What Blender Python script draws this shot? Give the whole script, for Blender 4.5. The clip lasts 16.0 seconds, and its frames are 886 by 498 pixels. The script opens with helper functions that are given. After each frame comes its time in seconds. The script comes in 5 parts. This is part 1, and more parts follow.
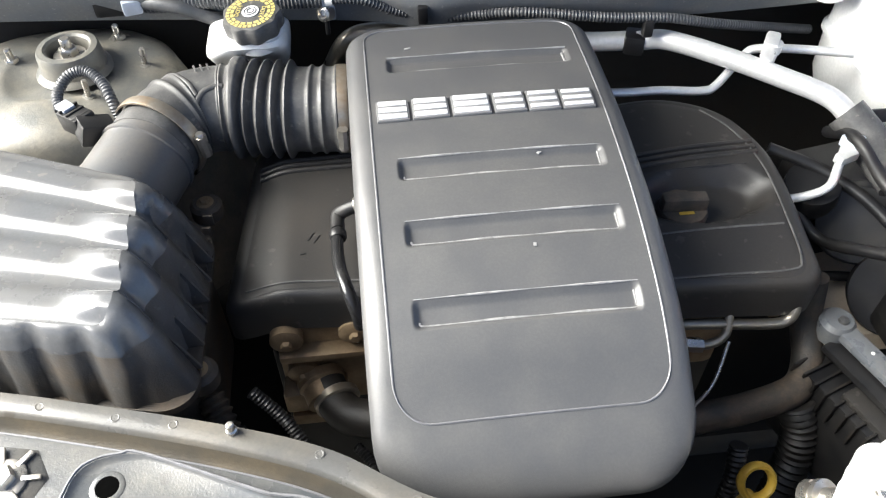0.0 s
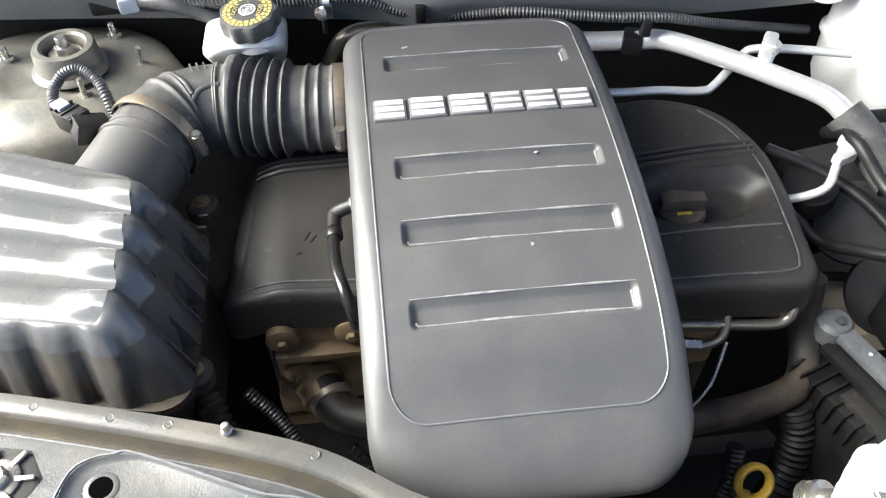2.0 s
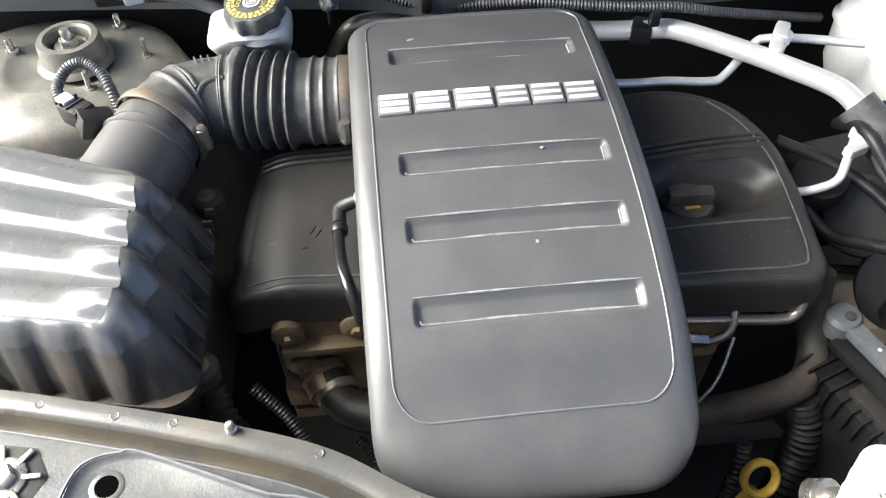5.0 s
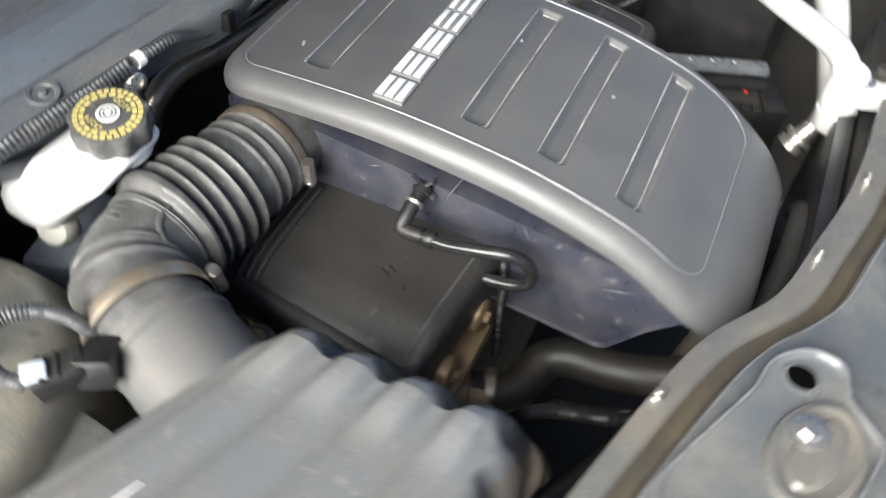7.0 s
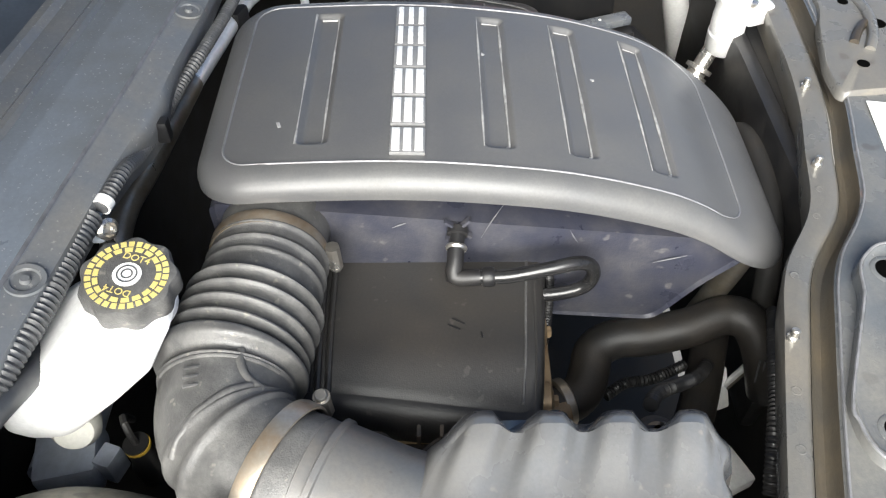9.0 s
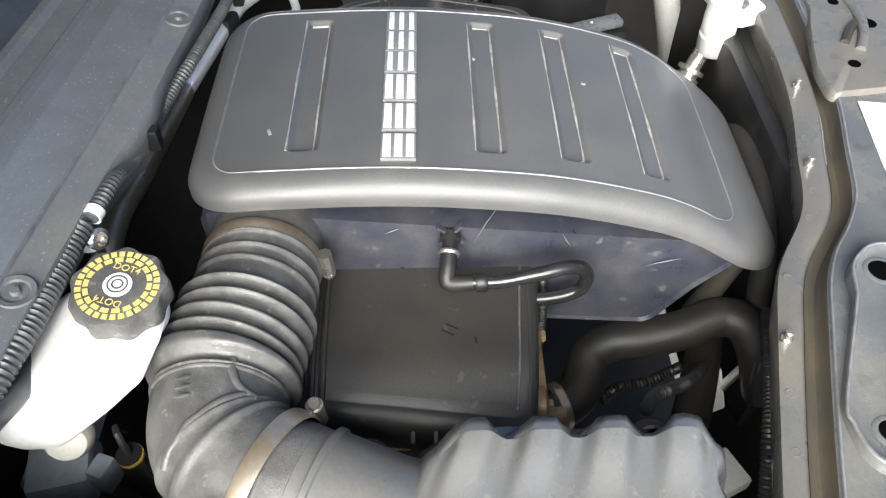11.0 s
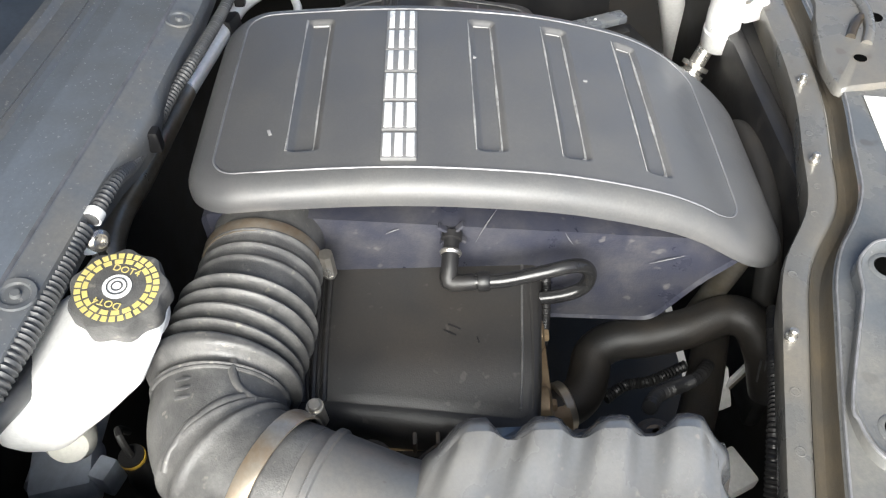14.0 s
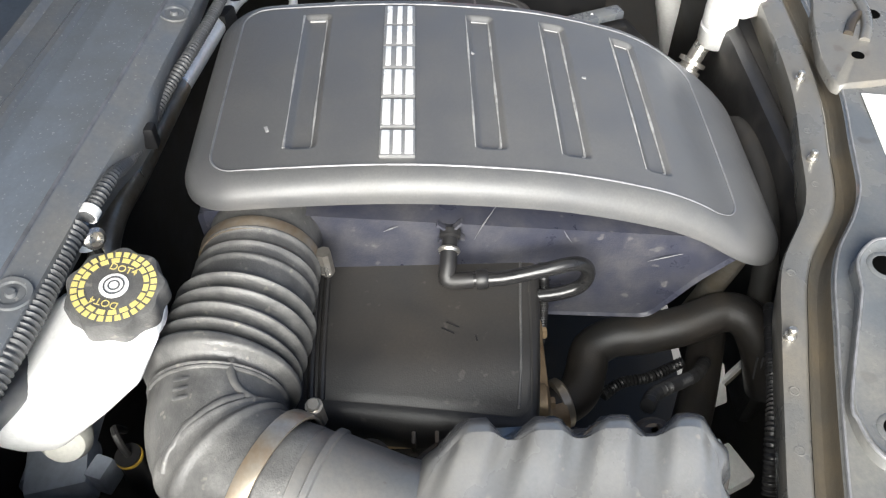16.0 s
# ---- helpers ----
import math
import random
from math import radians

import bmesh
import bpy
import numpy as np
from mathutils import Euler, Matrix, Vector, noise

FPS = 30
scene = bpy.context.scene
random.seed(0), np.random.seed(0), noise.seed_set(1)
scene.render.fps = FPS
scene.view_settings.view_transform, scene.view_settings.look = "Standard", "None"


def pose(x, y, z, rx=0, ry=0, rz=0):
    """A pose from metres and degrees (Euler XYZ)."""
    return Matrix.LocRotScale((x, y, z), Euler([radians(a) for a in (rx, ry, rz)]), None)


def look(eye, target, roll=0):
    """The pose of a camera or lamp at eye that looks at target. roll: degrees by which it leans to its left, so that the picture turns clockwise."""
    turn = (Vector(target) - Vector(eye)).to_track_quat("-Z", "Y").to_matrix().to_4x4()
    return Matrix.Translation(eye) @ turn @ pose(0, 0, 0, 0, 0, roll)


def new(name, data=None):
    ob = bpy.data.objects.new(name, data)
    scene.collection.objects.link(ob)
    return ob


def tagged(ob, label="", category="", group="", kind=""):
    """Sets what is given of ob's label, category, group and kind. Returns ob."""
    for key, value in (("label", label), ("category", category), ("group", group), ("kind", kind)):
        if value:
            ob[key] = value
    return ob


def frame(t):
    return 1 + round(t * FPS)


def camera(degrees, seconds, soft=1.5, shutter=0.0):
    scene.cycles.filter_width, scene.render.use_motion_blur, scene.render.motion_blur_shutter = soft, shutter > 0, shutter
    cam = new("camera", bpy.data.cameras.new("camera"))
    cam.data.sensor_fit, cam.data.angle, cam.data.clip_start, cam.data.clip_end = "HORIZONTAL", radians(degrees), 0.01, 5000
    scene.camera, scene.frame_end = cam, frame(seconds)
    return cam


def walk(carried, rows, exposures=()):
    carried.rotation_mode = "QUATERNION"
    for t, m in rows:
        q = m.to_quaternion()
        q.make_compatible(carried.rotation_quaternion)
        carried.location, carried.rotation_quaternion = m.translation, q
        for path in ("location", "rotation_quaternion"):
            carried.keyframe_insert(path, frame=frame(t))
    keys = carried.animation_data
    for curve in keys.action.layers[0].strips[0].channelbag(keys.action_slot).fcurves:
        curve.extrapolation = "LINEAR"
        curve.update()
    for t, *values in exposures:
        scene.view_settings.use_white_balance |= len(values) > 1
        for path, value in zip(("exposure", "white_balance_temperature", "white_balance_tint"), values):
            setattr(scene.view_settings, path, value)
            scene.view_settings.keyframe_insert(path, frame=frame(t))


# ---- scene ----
cam = camera(59.0, 16.0, soft=1.2, shutter=0.9)
# seconds, place in metres, turn in degrees
ROWS = [
    (0, 0.0000, 0.0000, 1.4500, 41.9998, -0.0001, -6.6001),
    (0.5, -0.0015, 0.0001, 1.4468, 42.0406, -0.2098, -6.3715),
    (1, -0.0013, 0.0022, 1.4474, 42.0978, -0.5783, -6.6274),
    (1.5, -0.0013, 0.0024, 1.4484, 42.1284, -0.3560, -6.5585),
    (2, 0.0004, 0.0015, 1.4472, 42.0386, -0.2213, -6.6529),
    (2.5, 0.0003, -0.0005, 1.4463, 42.2220, -0.0299, -6.2997),
    (3, 0.0012, 0.0019, 1.4471, 41.9398, -0.0072, -6.1882),
    (5.3, 0.0070, 0.0188, 1.4538, 40.5686, 0.3714, -6.1781),
    (5.5, -0.0259, 0.0358, 1.4380, 40.4659, -0.4735, -9.6650),
    (6, -0.1730, 0.1450, 1.3920, 40.0002, -2.8960, -33.4420),
    (6.5, -0.3724, 0.2110, 1.4129, 42.5253, -3.8018, -50.7184),
    (7, -0.4537, 0.3436, 1.4039, 40.5668, -2.1259, -64.5395),
    (7.5, -0.4770, 0.4656, 1.4066, 41.4699, -1.1049, -79.1681),
    (8, -0.4672, 0.5438, 1.3901, 43.4369, -0.3494, -87.0733),
    (8.5, -0.4590, 0.5734, 1.3918, 42.2538, -0.0747, -90.5034),
    (9, -0.4587, 0.5728, 1.3936, 41.6233, -0.0282, -90.4848),
    (11.5, -0.4552, 0.5678, 1.3944, 41.8351, 0.3515, -91.2136),
    (12, -0.4548, 0.5651, 1.3941, 41.7149, 0.5610, -91.1595),
    (12.5, -0.4523, 0.5606, 1.3942, 41.8969, 0.3953, -91.3146),
    (13, -0.4509, 0.5608, 1.3926, 41.7438, 0.7250, -90.9518),
    (13.5, -0.4523, 0.5612, 1.3923, 41.7920, 0.5522, -90.9693),
    (14, -0.4531, 0.5631, 1.3923, 41.6896, 1.0041, -91.0077),
    (14.5, -0.4515, 0.5629, 1.3924, 41.8008, 0.9738, -91.1011),
    (15, -0.4508, 0.5640, 1.3922, 41.6601, 0.9197, -91.0443),
    (15.5, -0.4508, 0.5658, 1.3918, 41.2781, 0.5772, -90.9875),
    (16, -0.4476, 0.5684, 1.3933, 41.1136, 0.5087, -91.3477),
]
walk(cam, [(t, pose(*p)) for t, *p in ROWS], exposures=[(0.0, 2.05, 6500, 6), (5.5, 2.0, 6500, 6), (6.1, 2.12, 6500, 6), (7.0, 1.55, 6450, 6), (7.5, 1.67, 6450, 6), (16.0, 1.67, 6450, 6)])

# ---- light ----
world = bpy.data.worlds.new("world")
scene.world = world
world.use_nodes = True
wn = world.node_tree
sky = wn.nodes.new("ShaderNodeTexSky")
sky.sky_type, sky.sun_disc = "NISHITA", False
sky.sun_elevation, sky.sun_rotation = radians(33), radians(281)
sky.air_density, sky.dust_density, sky.ozone_density = 0.4, 2.5, 0.3
wn.links.new(sky.outputs[0], wn.nodes["Background"].inputs[0])
wn.nodes["Background"].inputs[1].default_value = 0.088
sun = new("sun", bpy.data.lights.new("sun", "SUN"))
sun.data.energy, sun.data.angle, sun.data.color = 5.0, radians(56), (1.0, 0.98, 0.95)
sun.matrix_world = look((-3.2, 1.12, 3.05), (0, 0.5, 0.9))


# ---- materials ----
def material(name, base, rough=0.5, metal=0.0, second=None, amount=0.5, scale=18.0, fine=240.0, bump=0.15,
             rough_spread=0.12, spots=None, spot_amount=0.0, spot_scale=90.0, streak=(1, 1, 1), coat=0.0, bump_scale=None, clear=0.0):
    """Base colour broken by stains and grain; fleck marks; uneven gloss; fine relief."""
    m = bpy.data.materials.new(name)
    m.use_nodes = True
    n, l = m.node_tree.nodes, m.node_tree.links
    b = n["Principled BSDF"]
    co = n.new("ShaderNodeTexCoord")
    mp = n.new("ShaderNodeMapping")
    mp.inputs["Scale"].default_value = streak
    l.new(co.outputs["Object"], mp.inputs["Vector"])

    def tex(s, detail=6.0, rgh=0.6):
        t = n.new("ShaderNodeTexNoise")
        t.inputs["Scale"].default_value, t.inputs["Detail"].default_value, t.inputs["Roughness"].default_value = s, detail, rgh
        l.new(mp.outputs[0], t.inputs["Vector"])
        return t

    def ramp(src, a, c):
        r = n.new("ShaderNodeMapRange")
        r.inputs["From Min"].default_value, r.inputs["From Max"].default_value = a, c
        l.new(src, r.inputs["Value"])
        return r.outputs["Result"]

    def mix(fac, a, c):
        x = n.new("ShaderNodeMix")
        x.data_type = "RGBA"
        l.new(fac, x.inputs["Factor"])
        for sock, v in ((x.inputs["A"], a), (x.inputs["B"], c)):
            if isinstance(v, tuple):
                sock.default_value = (*v, 1)
            else:
                l.new(v, sock)
        return x.outputs["Result"]

    big, small = tex(scale), tex(fine, 3.0)
    sec = second or tuple(min(1, c * 1.5 + 0.01) for c in base)
    w = n.new("ShaderNodeMath")
    w.operation = "MULTIPLY"
    w.inputs[1].default_value = amount
    l.new(ramp(big.outputs["Fac"], 0.4, 0.68), w.inputs[0])
    col = mix(w.outputs[0], base, sec)
    g = n.new("ShaderNodeMath")
    g.operation = "MULTIPLY"
    g.inputs[1].default_value = 0.35
    l.new(ramp(small.outputs["Fac"], 0.35, 0.7), g.inputs[0])
    dark = tuple(c * 0.7 for c in base)
    col = mix(g.outputs[0], col, dark)
    if spots:
        sp = tex(spot_scale, 2.0, 0.5)
        s = n.new("ShaderNodeMath")
        s.operation = "MULTIPLY"
        s.inputs[1].default_value = spot_amount
        l.new(ramp(sp.outputs["Fac"], 0.66, 0.72), s.inputs[0])
        col = mix(s.outputs[0], col, spots)
    l.new(col, b.inputs["Base Color"])
    rr = n.new("ShaderNodeMapRange")
    rr.inputs["From Min"].default_value, rr.inputs["From Max"].default_value = 0.3, 0.7
    rr.inputs["To Min"].default_value, rr.inputs["To Max"].default_value = max(0.02, rough - rough_spread), min(1, rough + rough_spread)
    l.new(big.outputs["Fac"], rr.inputs["Value"])
    l.new(rr.outputs["Result"], b.inputs["Roughness"])
    b.inputs["Metallic"].default_value = metal
    b.inputs["Coat Weight"].default_value = coat
    b.inputs["Transmission Weight"].default_value = clear
    bt = tex(bump_scale or fine * 2, 2.0)
    bp = n.new("ShaderNodeBump")
    bp.inputs["Strength"].default_value, bp.inputs["Distance"].default_value = bump, 0.0006
    l.new(bt.outputs["Fac"], bp.inputs["Height"])
    l.new(bp.outputs[0], b.inputs["Normal"])
    return m


M_COVER = material("grey_moulded_plastic", (0.086, 0.086, 0.088), 0.40, second=(0.112, 0.109, 0.105), amount=0.7, scale=20, fine=420, bump=0.3, spots=(0.14, 0.135, 0.13), spot_amount=0.2, spot_scale=420, bump_scale=1300, coat=0.05, rough_spread=0.09)
M_BODY = material("dark_blue_grey_plastic", (0.034, 0.036, 0.052), 0.36, second=(0.085, 0.082, 0.085), amount=0.7, scale=26, fine=300, bump=0.4, spots=(0.2, 0.19, 0.18), spot_amount=0.35, spot_scale=60)
# Pale paint for lit edges, worn rims and scratches.
M_BEAD = material("glint_and_scratch_edge", (0.19, 0.19, 0.20), 0.42, metal=0.2, second=(0.10, 0.10, 0.10), amount=0.8, scale=70)
# Pale paint for chips and for the glint on worn recess rims.
M_WORN_GLINT = material("pale_chip_and_glint", (0.34, 0.335, 0.33), 0.45, second=(0.14, 0.14, 0.14), amount=0.9, scale=110)
M_CHROME = material("worn_silver_badge", (0.80, 0.80, 0.80), 0.32, metal=0.15, second=(0.55, 0.55, 0.54), amount=0.5, scale=70)
M_BADGE_EDGE = material("badge_grey_edge", (0.22, 0.22, 0.22), 0.4, metal=0.3)
M_VALVE = material("dusty_black_plastic", (0.028, 0.027, 0.026), 0.46, second=(0.052, 0.044, 0.036), amount=0.6, scale=12, fine=400, bump=0.3, spots=(0.10, 0.09, 0.08), spot_amount=0.4)
M_AIRBOX = material("airbox_grey_plastic", (0.112, 0.115, 0.120), 0.28, second=(0.135, 0.122, 0.102), amount=0.6, scale=10, fine=350, bump=0.15, spots=(0.25, 0.23, 0.2), spot_amount=0.3, coat=0.35)
M_AIRBASE = material("dirty_airbox_base", (0.035, 0.033, 0.030), 0.6, second=(0.15, 0.11, 0.075), amount=0.8, scale=25, bump=0.6)
# Darker copy of the lid's grey for the shaded walls, plus brown dirt.
M_AIRSIDE = material("dirty_shaded_airbox_side", (0.088, 0.087, 0.086), 0.40, second=(0.105, 0.080, 0.055), amount=0.9, scale=22, fine=300, bump=0.5, spots=(0.2, 0.18, 0.15), spot_amount=0.35, spot_scale=160)
M_RUBBER = material("dusty_rubber", (0.074, 0.073, 0.072), 0.45, second=(0.17, 0.166, 0.158), amount=0.65, scale=52, fine=380, bump=0.5, spots=(0.28, 0.26, 0.22), spot_amount=0.4, spot_scale=120)
M_HOSE = material("black_rubber_hose", (0.013, 0.013, 0.013), 0.5, second=(0.050, 0.036, 0.023), amount=0.4, scale=16, bump=0.4)
M_LOOM = material("grey_corrugated_loom", (0.06, 0.063, 0.068), 0.42, second=(0.15, 0.145, 0.14), amount=0.6, scale=40)
M_BLACK = material("black_plastic", (0.011, 0.011, 0.012), 0.45, second=(0.03, 0.027, 0.024), amount=0.5, scale=30)
M_SHINY = material("shiny_black_tube", (0.014, 0.014, 0.015), 0.22, rough_spread=0.06, second=(0.04, 0.039, 0.037), amount=0.4, scale=40, bump=0.2)
M_NECK = material("dusty_neck_plastic", (0.105, 0.108, 0.112), 0.36, second=(0.165, 0.135, 0.10), amount=0.6, scale=11, fine=300, bump=0.15, spots=(0.07, 0.06, 0.05), spot_amount=0.5)
M_CREAM = material("cream_plastic", (0.66, 0.65, 0.59), 0.4, second=(0.36, 0.34, 0.27), amount=0.6, scale=30)
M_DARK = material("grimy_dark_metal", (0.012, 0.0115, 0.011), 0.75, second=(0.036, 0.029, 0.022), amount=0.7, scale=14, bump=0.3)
M_CAST = material("grimy_cast_alloy", (0.34, 0.245, 0.145), 0.5, metal=0.35, second=(0.16, 0.10, 0.055), amount=0.8, scale=30, bump=0.6, bump_scale=260)
M_STEEL = material("zinc_steel", (0.60, 0.58, 0.54), 0.32, metal=0.9, second=(0.35, 0.30, 0.24), amount=0.6, scale=80)
M_ALU = material("aluminium_pipe", (0.82, 0.82, 0.81), 0.38, metal=0.45, second=(0.65, 0.64, 0.62), amount=0.5, scale=40)
M_DULLPIPE = material("dull_metal_pipe", (0.30, 0.28, 0.24), 0.38, metal=0.8, second=(0.22, 0.17, 0.11), amount=0.7, scale=30)
M_BAND = material("copper_tinted_band", (0.42, 0.38, 0.32), 0.38, metal=0.75, second=(0.28, 0.19, 0.11), amount=0.8, scale=40)
M_WHITE = material("white_tank_plastic", (0.90, 0.90, 0.88), 0.4, second=(0.84, 0.83, 0.80), amount=0.6, scale=16)
M_PALE = material("pale_blue_plastic", (0.58, 0.63, 0.70), 0.4, second=(0.3, 0.32, 0.36), amount=0.6, scale=40)
M_PAINT = material("dusty_dark_paint", (0.080, 0.086, 0.092), 0.26, second=(0.16, 0.150, 0.130), amount=0.75, scale=11, fine=300, bump=0.3, spots=(0.045, 0.04, 0.035), spot_amount=0.5, spot_scale=34, coat=0.4)
M_RAIL = material("dusty_tan_paint", (0.094, 0.093, 0.089), 0.32, second=(0.165, 0.142, 0.108), amount=0.65, scale=10, fine=300, bump=0.3, spots=(0.055, 0.045, 0.033), spot_amount=0.5, spot_scale=42, coat=0.2)
M_GUTTER = material("brown_dusty_gutter", (0.070, 0.064, 0.054), 0.40, second=(0.14, 0.108, 0.066), amount=0.7, scale=12, bump=0.4)
M_VOID = material("dark_hollow", (0.002, 0.002, 0.002), 0.95, second=(0.003, 0.003, 0.003), bump=0.0)
M_VOID.node_tree.nodes["Principled BSDF"].inputs["Specular IOR Level"].default_value = 0.0
M_SMOKE = material("smoky_grey_plastic", (0.13, 0.14, 0.155), 0.32, second=(0.2, 0.19, 0.17), amount=0.6, scale=35)
M_GROOVE = material("grimy_groove", (0.026, 0.021, 0.015), 0.5, second=(0.07, 0.05, 0.03), amount=0.8, scale=30)
M_TOWER = material("dusty_tower_paint", (0.125, 0.125, 0.116), 0.40, second=(0.25, 0.225, 0.175), amount=0.8, scale=18, fine=200, bump=0.5, spots=(0.05, 0.045, 0.04), spot_amount=0.6, spot_scale=45)
M_COWL = material("blue_grey_cowl_plastic", (0.190, 0.215, 0.250), 0.34, second=(0.12, 0.118, 0.11), amount=0.7, scale=7, fine=260, bump=0.15, spots=(0.45, 0.45, 0.45), spot_amount=0.45, spot_scale=330)
M_COWLDUST = material("dusty_cowl_edge", (0.140, 0.150, 0.162), 0.42, second=(0.20, 0.19, 0.17), amount=0.8, scale=20, spots=(0.4, 0.38, 0.34), spot_amount=0.4, spot_scale=300)
M_YELLOW = material("yellow_plastic", (0.52, 0.34, 0.05), 0.45, second=(0.3, 0.2, 0.04), amount=0.5, scale=60)
M_PRINT = material("yellow_print", (0.62, 0.52, 0.19), 0.5, second=(0.6, 0.48, 0.12), amount=0.5, scale=90)
M_RED = material("red_plastic", (0.65, 0.03, 0.025), 0.4)
M_ORANGE = material("faded_orange_plastic", (0.75, 0.25, 0.13), 0.45, second=(0.8, 0.45, 0.3), amount=0.6, scale=40)
M_LABEL = material("paper_label", (0.85, 0.85, 0.83), 0.6, second=(0.78, 0.77, 0.72), amount=0.5, scale=50, bump=0.05)
# Tan of sunlit ground, with its brightness put into the colour.
M_SUNLIT_GROUND = material("sunlit_ground_tan", (0.56, 0.48, 0.37), 0.8, second=(0.40, 0.32, 0.22), amount=0.7, scale=25, bump=0.6)
M_FLOOR = material("pale_concrete", (0.42, 0.40, 0.36), 0.8, second=(0.30, 0.28, 0.25), amount=0.8, scale=3, fine=60, bump=0.3)
M_GLASS = material("dark_screen_edge", (0.055, 0.066, 0.082), 0.35, rough_spread=0.05, bump=0.02)
M_HOODIN = material("dark_bonnet_lining", (0.10, 0.102, 0.105), 0.7, scale=6)


# ---- mesh helpers ----
def thing(name, label, category, at=(0, 0, 0), group="", kind=""):
    ob = new(name)
    ob.location, ob.empty_display_size = at, 0.02
    tagged(ob, label, category, group, kind)
    return ob


def root_place(ob):
    p = Vector((0, 0, 0))
    while ob:
        p += ob.location
        ob = ob.parent
    return p


def part(name, bm, mat, parent, label="", smooth=True, angle=38):
    """Link a bmesh, built in world metres, as one mesh under parent."""
    me = bpy.data.meshes.new(name)
    bmesh.ops.recalc_face_normals(bm, faces=bm.faces)
    if parent:
        bmesh.ops.translate(bm, vec=-root_place(parent), verts=bm.verts)
    for f in bm.faces:
        f.smooth = smooth
    if smooth:
        for e in bm.edges:
            if len(e.link_faces) == 2 and e.calc_face_angle(0) > radians(angle):
                e.smooth = False
    bm.to_mesh(me)
    bm.free()
    me.materials.append(mat)
    ob = new(name, me)
    ob.parent = parent
    if label:
        ob["label"] = label
    return ob


def loft(rings, close=True, cap0=False, cap1=False):
    """A skin over rings of equal length."""
    bm = bmesh.new()
    vs = [[bm.verts.new(p) for p in r] for r in rings]
    n = len(rings[0])
    for a, b in zip(vs, vs[1:]):
        for i in range(n if close else n - 1):
            j = (i + 1) % n
            bm.faces.new((a[i], a[j], b[j], b[i]))
    if cap0:
        bm.faces.new(vs[0][::-1])
    if cap1:
        bm.faces.new(vs[-1])
    return bm


def merge(*bms):
    out = bmesh.new()
    for b in bms:
        me = bpy.data.meshes.new("t")
        b.to_mesh(me)
        out.from_mesh(me)
        b.free()
        bpy.data.meshes.remove(me)
    return out


def curve_points(pts, step=0.006):
    """Even points on a smooth line through pts (Catmull-Rom)."""
    P = [Vector(p) for p in pts]
    P = [P[0] * 2 - P[1]] + P + [P[-1] * 2 - P[-2]]
    out = []
    for i in range(1, len(P) - 2):
        a, b, c, d = P[i - 1:i + 3]
        n = max(2, int((c - b).length / step))
        for k in range(n):
            t = k / n
            out.append(0.5 * ((2 * b) + (c - a) * t + (2 * a - 5 * b + 4 * c - d) * t * t + (3 * b - a - 3 * c + d) * t ** 3))
    out.append(P[-2])
    return out


def tube(pts, radius, segs=14, step=0.006, cap=True, squash=1.0):
    """A pipe along a smooth line; radius is a number or a function of (metres, whole length)."""
    line = curve_points(pts, step)
    total = sum((b - a).length for a, b in zip(line, line[1:]))
    rings, s = [], 0.0
    up = None
    for i, p in enumerate(line):
        d = (line[min(i + 1, len(line) - 1)] - line[max(i - 1, 0)]).normalized()
        if up is None:
            up = Vector((0, 0, 1)) if abs(d.z) < 0.9 else Vector((1, 0, 0))
        side = d.cross(up).normalized()
        up = side.cross(d).normalized()
        if i:
            s += (p - line[i - 1]).length
        r = radius(s, total) if callable(radius) else radius
        rings.append([p + side * (r * math.cos(a)) + up * (r * squash * math.sin(a)) for a in [2 * math.pi * k / segs for k in range(segs)]])
    return loft(rings, True, cap, cap)


def corrugated(r, pitch=0.005, depth=0.0012):
    return lambda s, total: r + depth * math.sin(2 * math.pi * s / pitch)


def lathe(profile, at, axis=(0, 0, 1), segs=28, cap0=True, cap1=True, lobes=0, lobe=0.0):
    """Turn (radius, height) pairs round an axis."""
    q = Vector((0, 0, 1)).rotation_difference(Vector(axis).normalized())
    rings = []
    for r, h in profile:
        ring = []
        for k in range(segs):
            a = 2 * math.pi * k / segs
            rr = r * (1 + lobe * math.cos(lobes * a)) if lobes else r
            ring.append(Vector(at) + q @ Vector((rr * math.cos(a), rr * math.sin(a), h)))
        rings.append(ring)
    return loft(rings, True, cap0, cap1)


def box(centre, size, bevel=0.004, turn=0.0, segments=2, tilt=(0, 0)):
    bm = bmesh.new()
    bmesh.ops.create_cube(bm, size=1.0)
    bmesh.ops.scale(bm, vec=size, verts=bm.verts)
    if bevel:
        bmesh.ops.bevel(bm, geom=bm.edges[:], offset=bevel, segments=segments, affect="EDGES", profile=0.6)
    bmesh.ops.transform(bm, matrix=pose(*centre, tilt[0], tilt[1], turn), verts=bm.verts)
    return bm


def hexbolt(at, r=0.006, h=0.006, axis=(0, 0, 1), washer=True):
    prof = [(r, 0), (r, h * 0.8), (r * 0.85, h)]
    b = lathe(prof, at, axis, 6)
    if washer:
        b = merge(b, lathe([(r * 1.7, 0), (r * 1.7, h * 0.22), (r * 1.5, h * 0.3)], at, axis, 18))
    return b


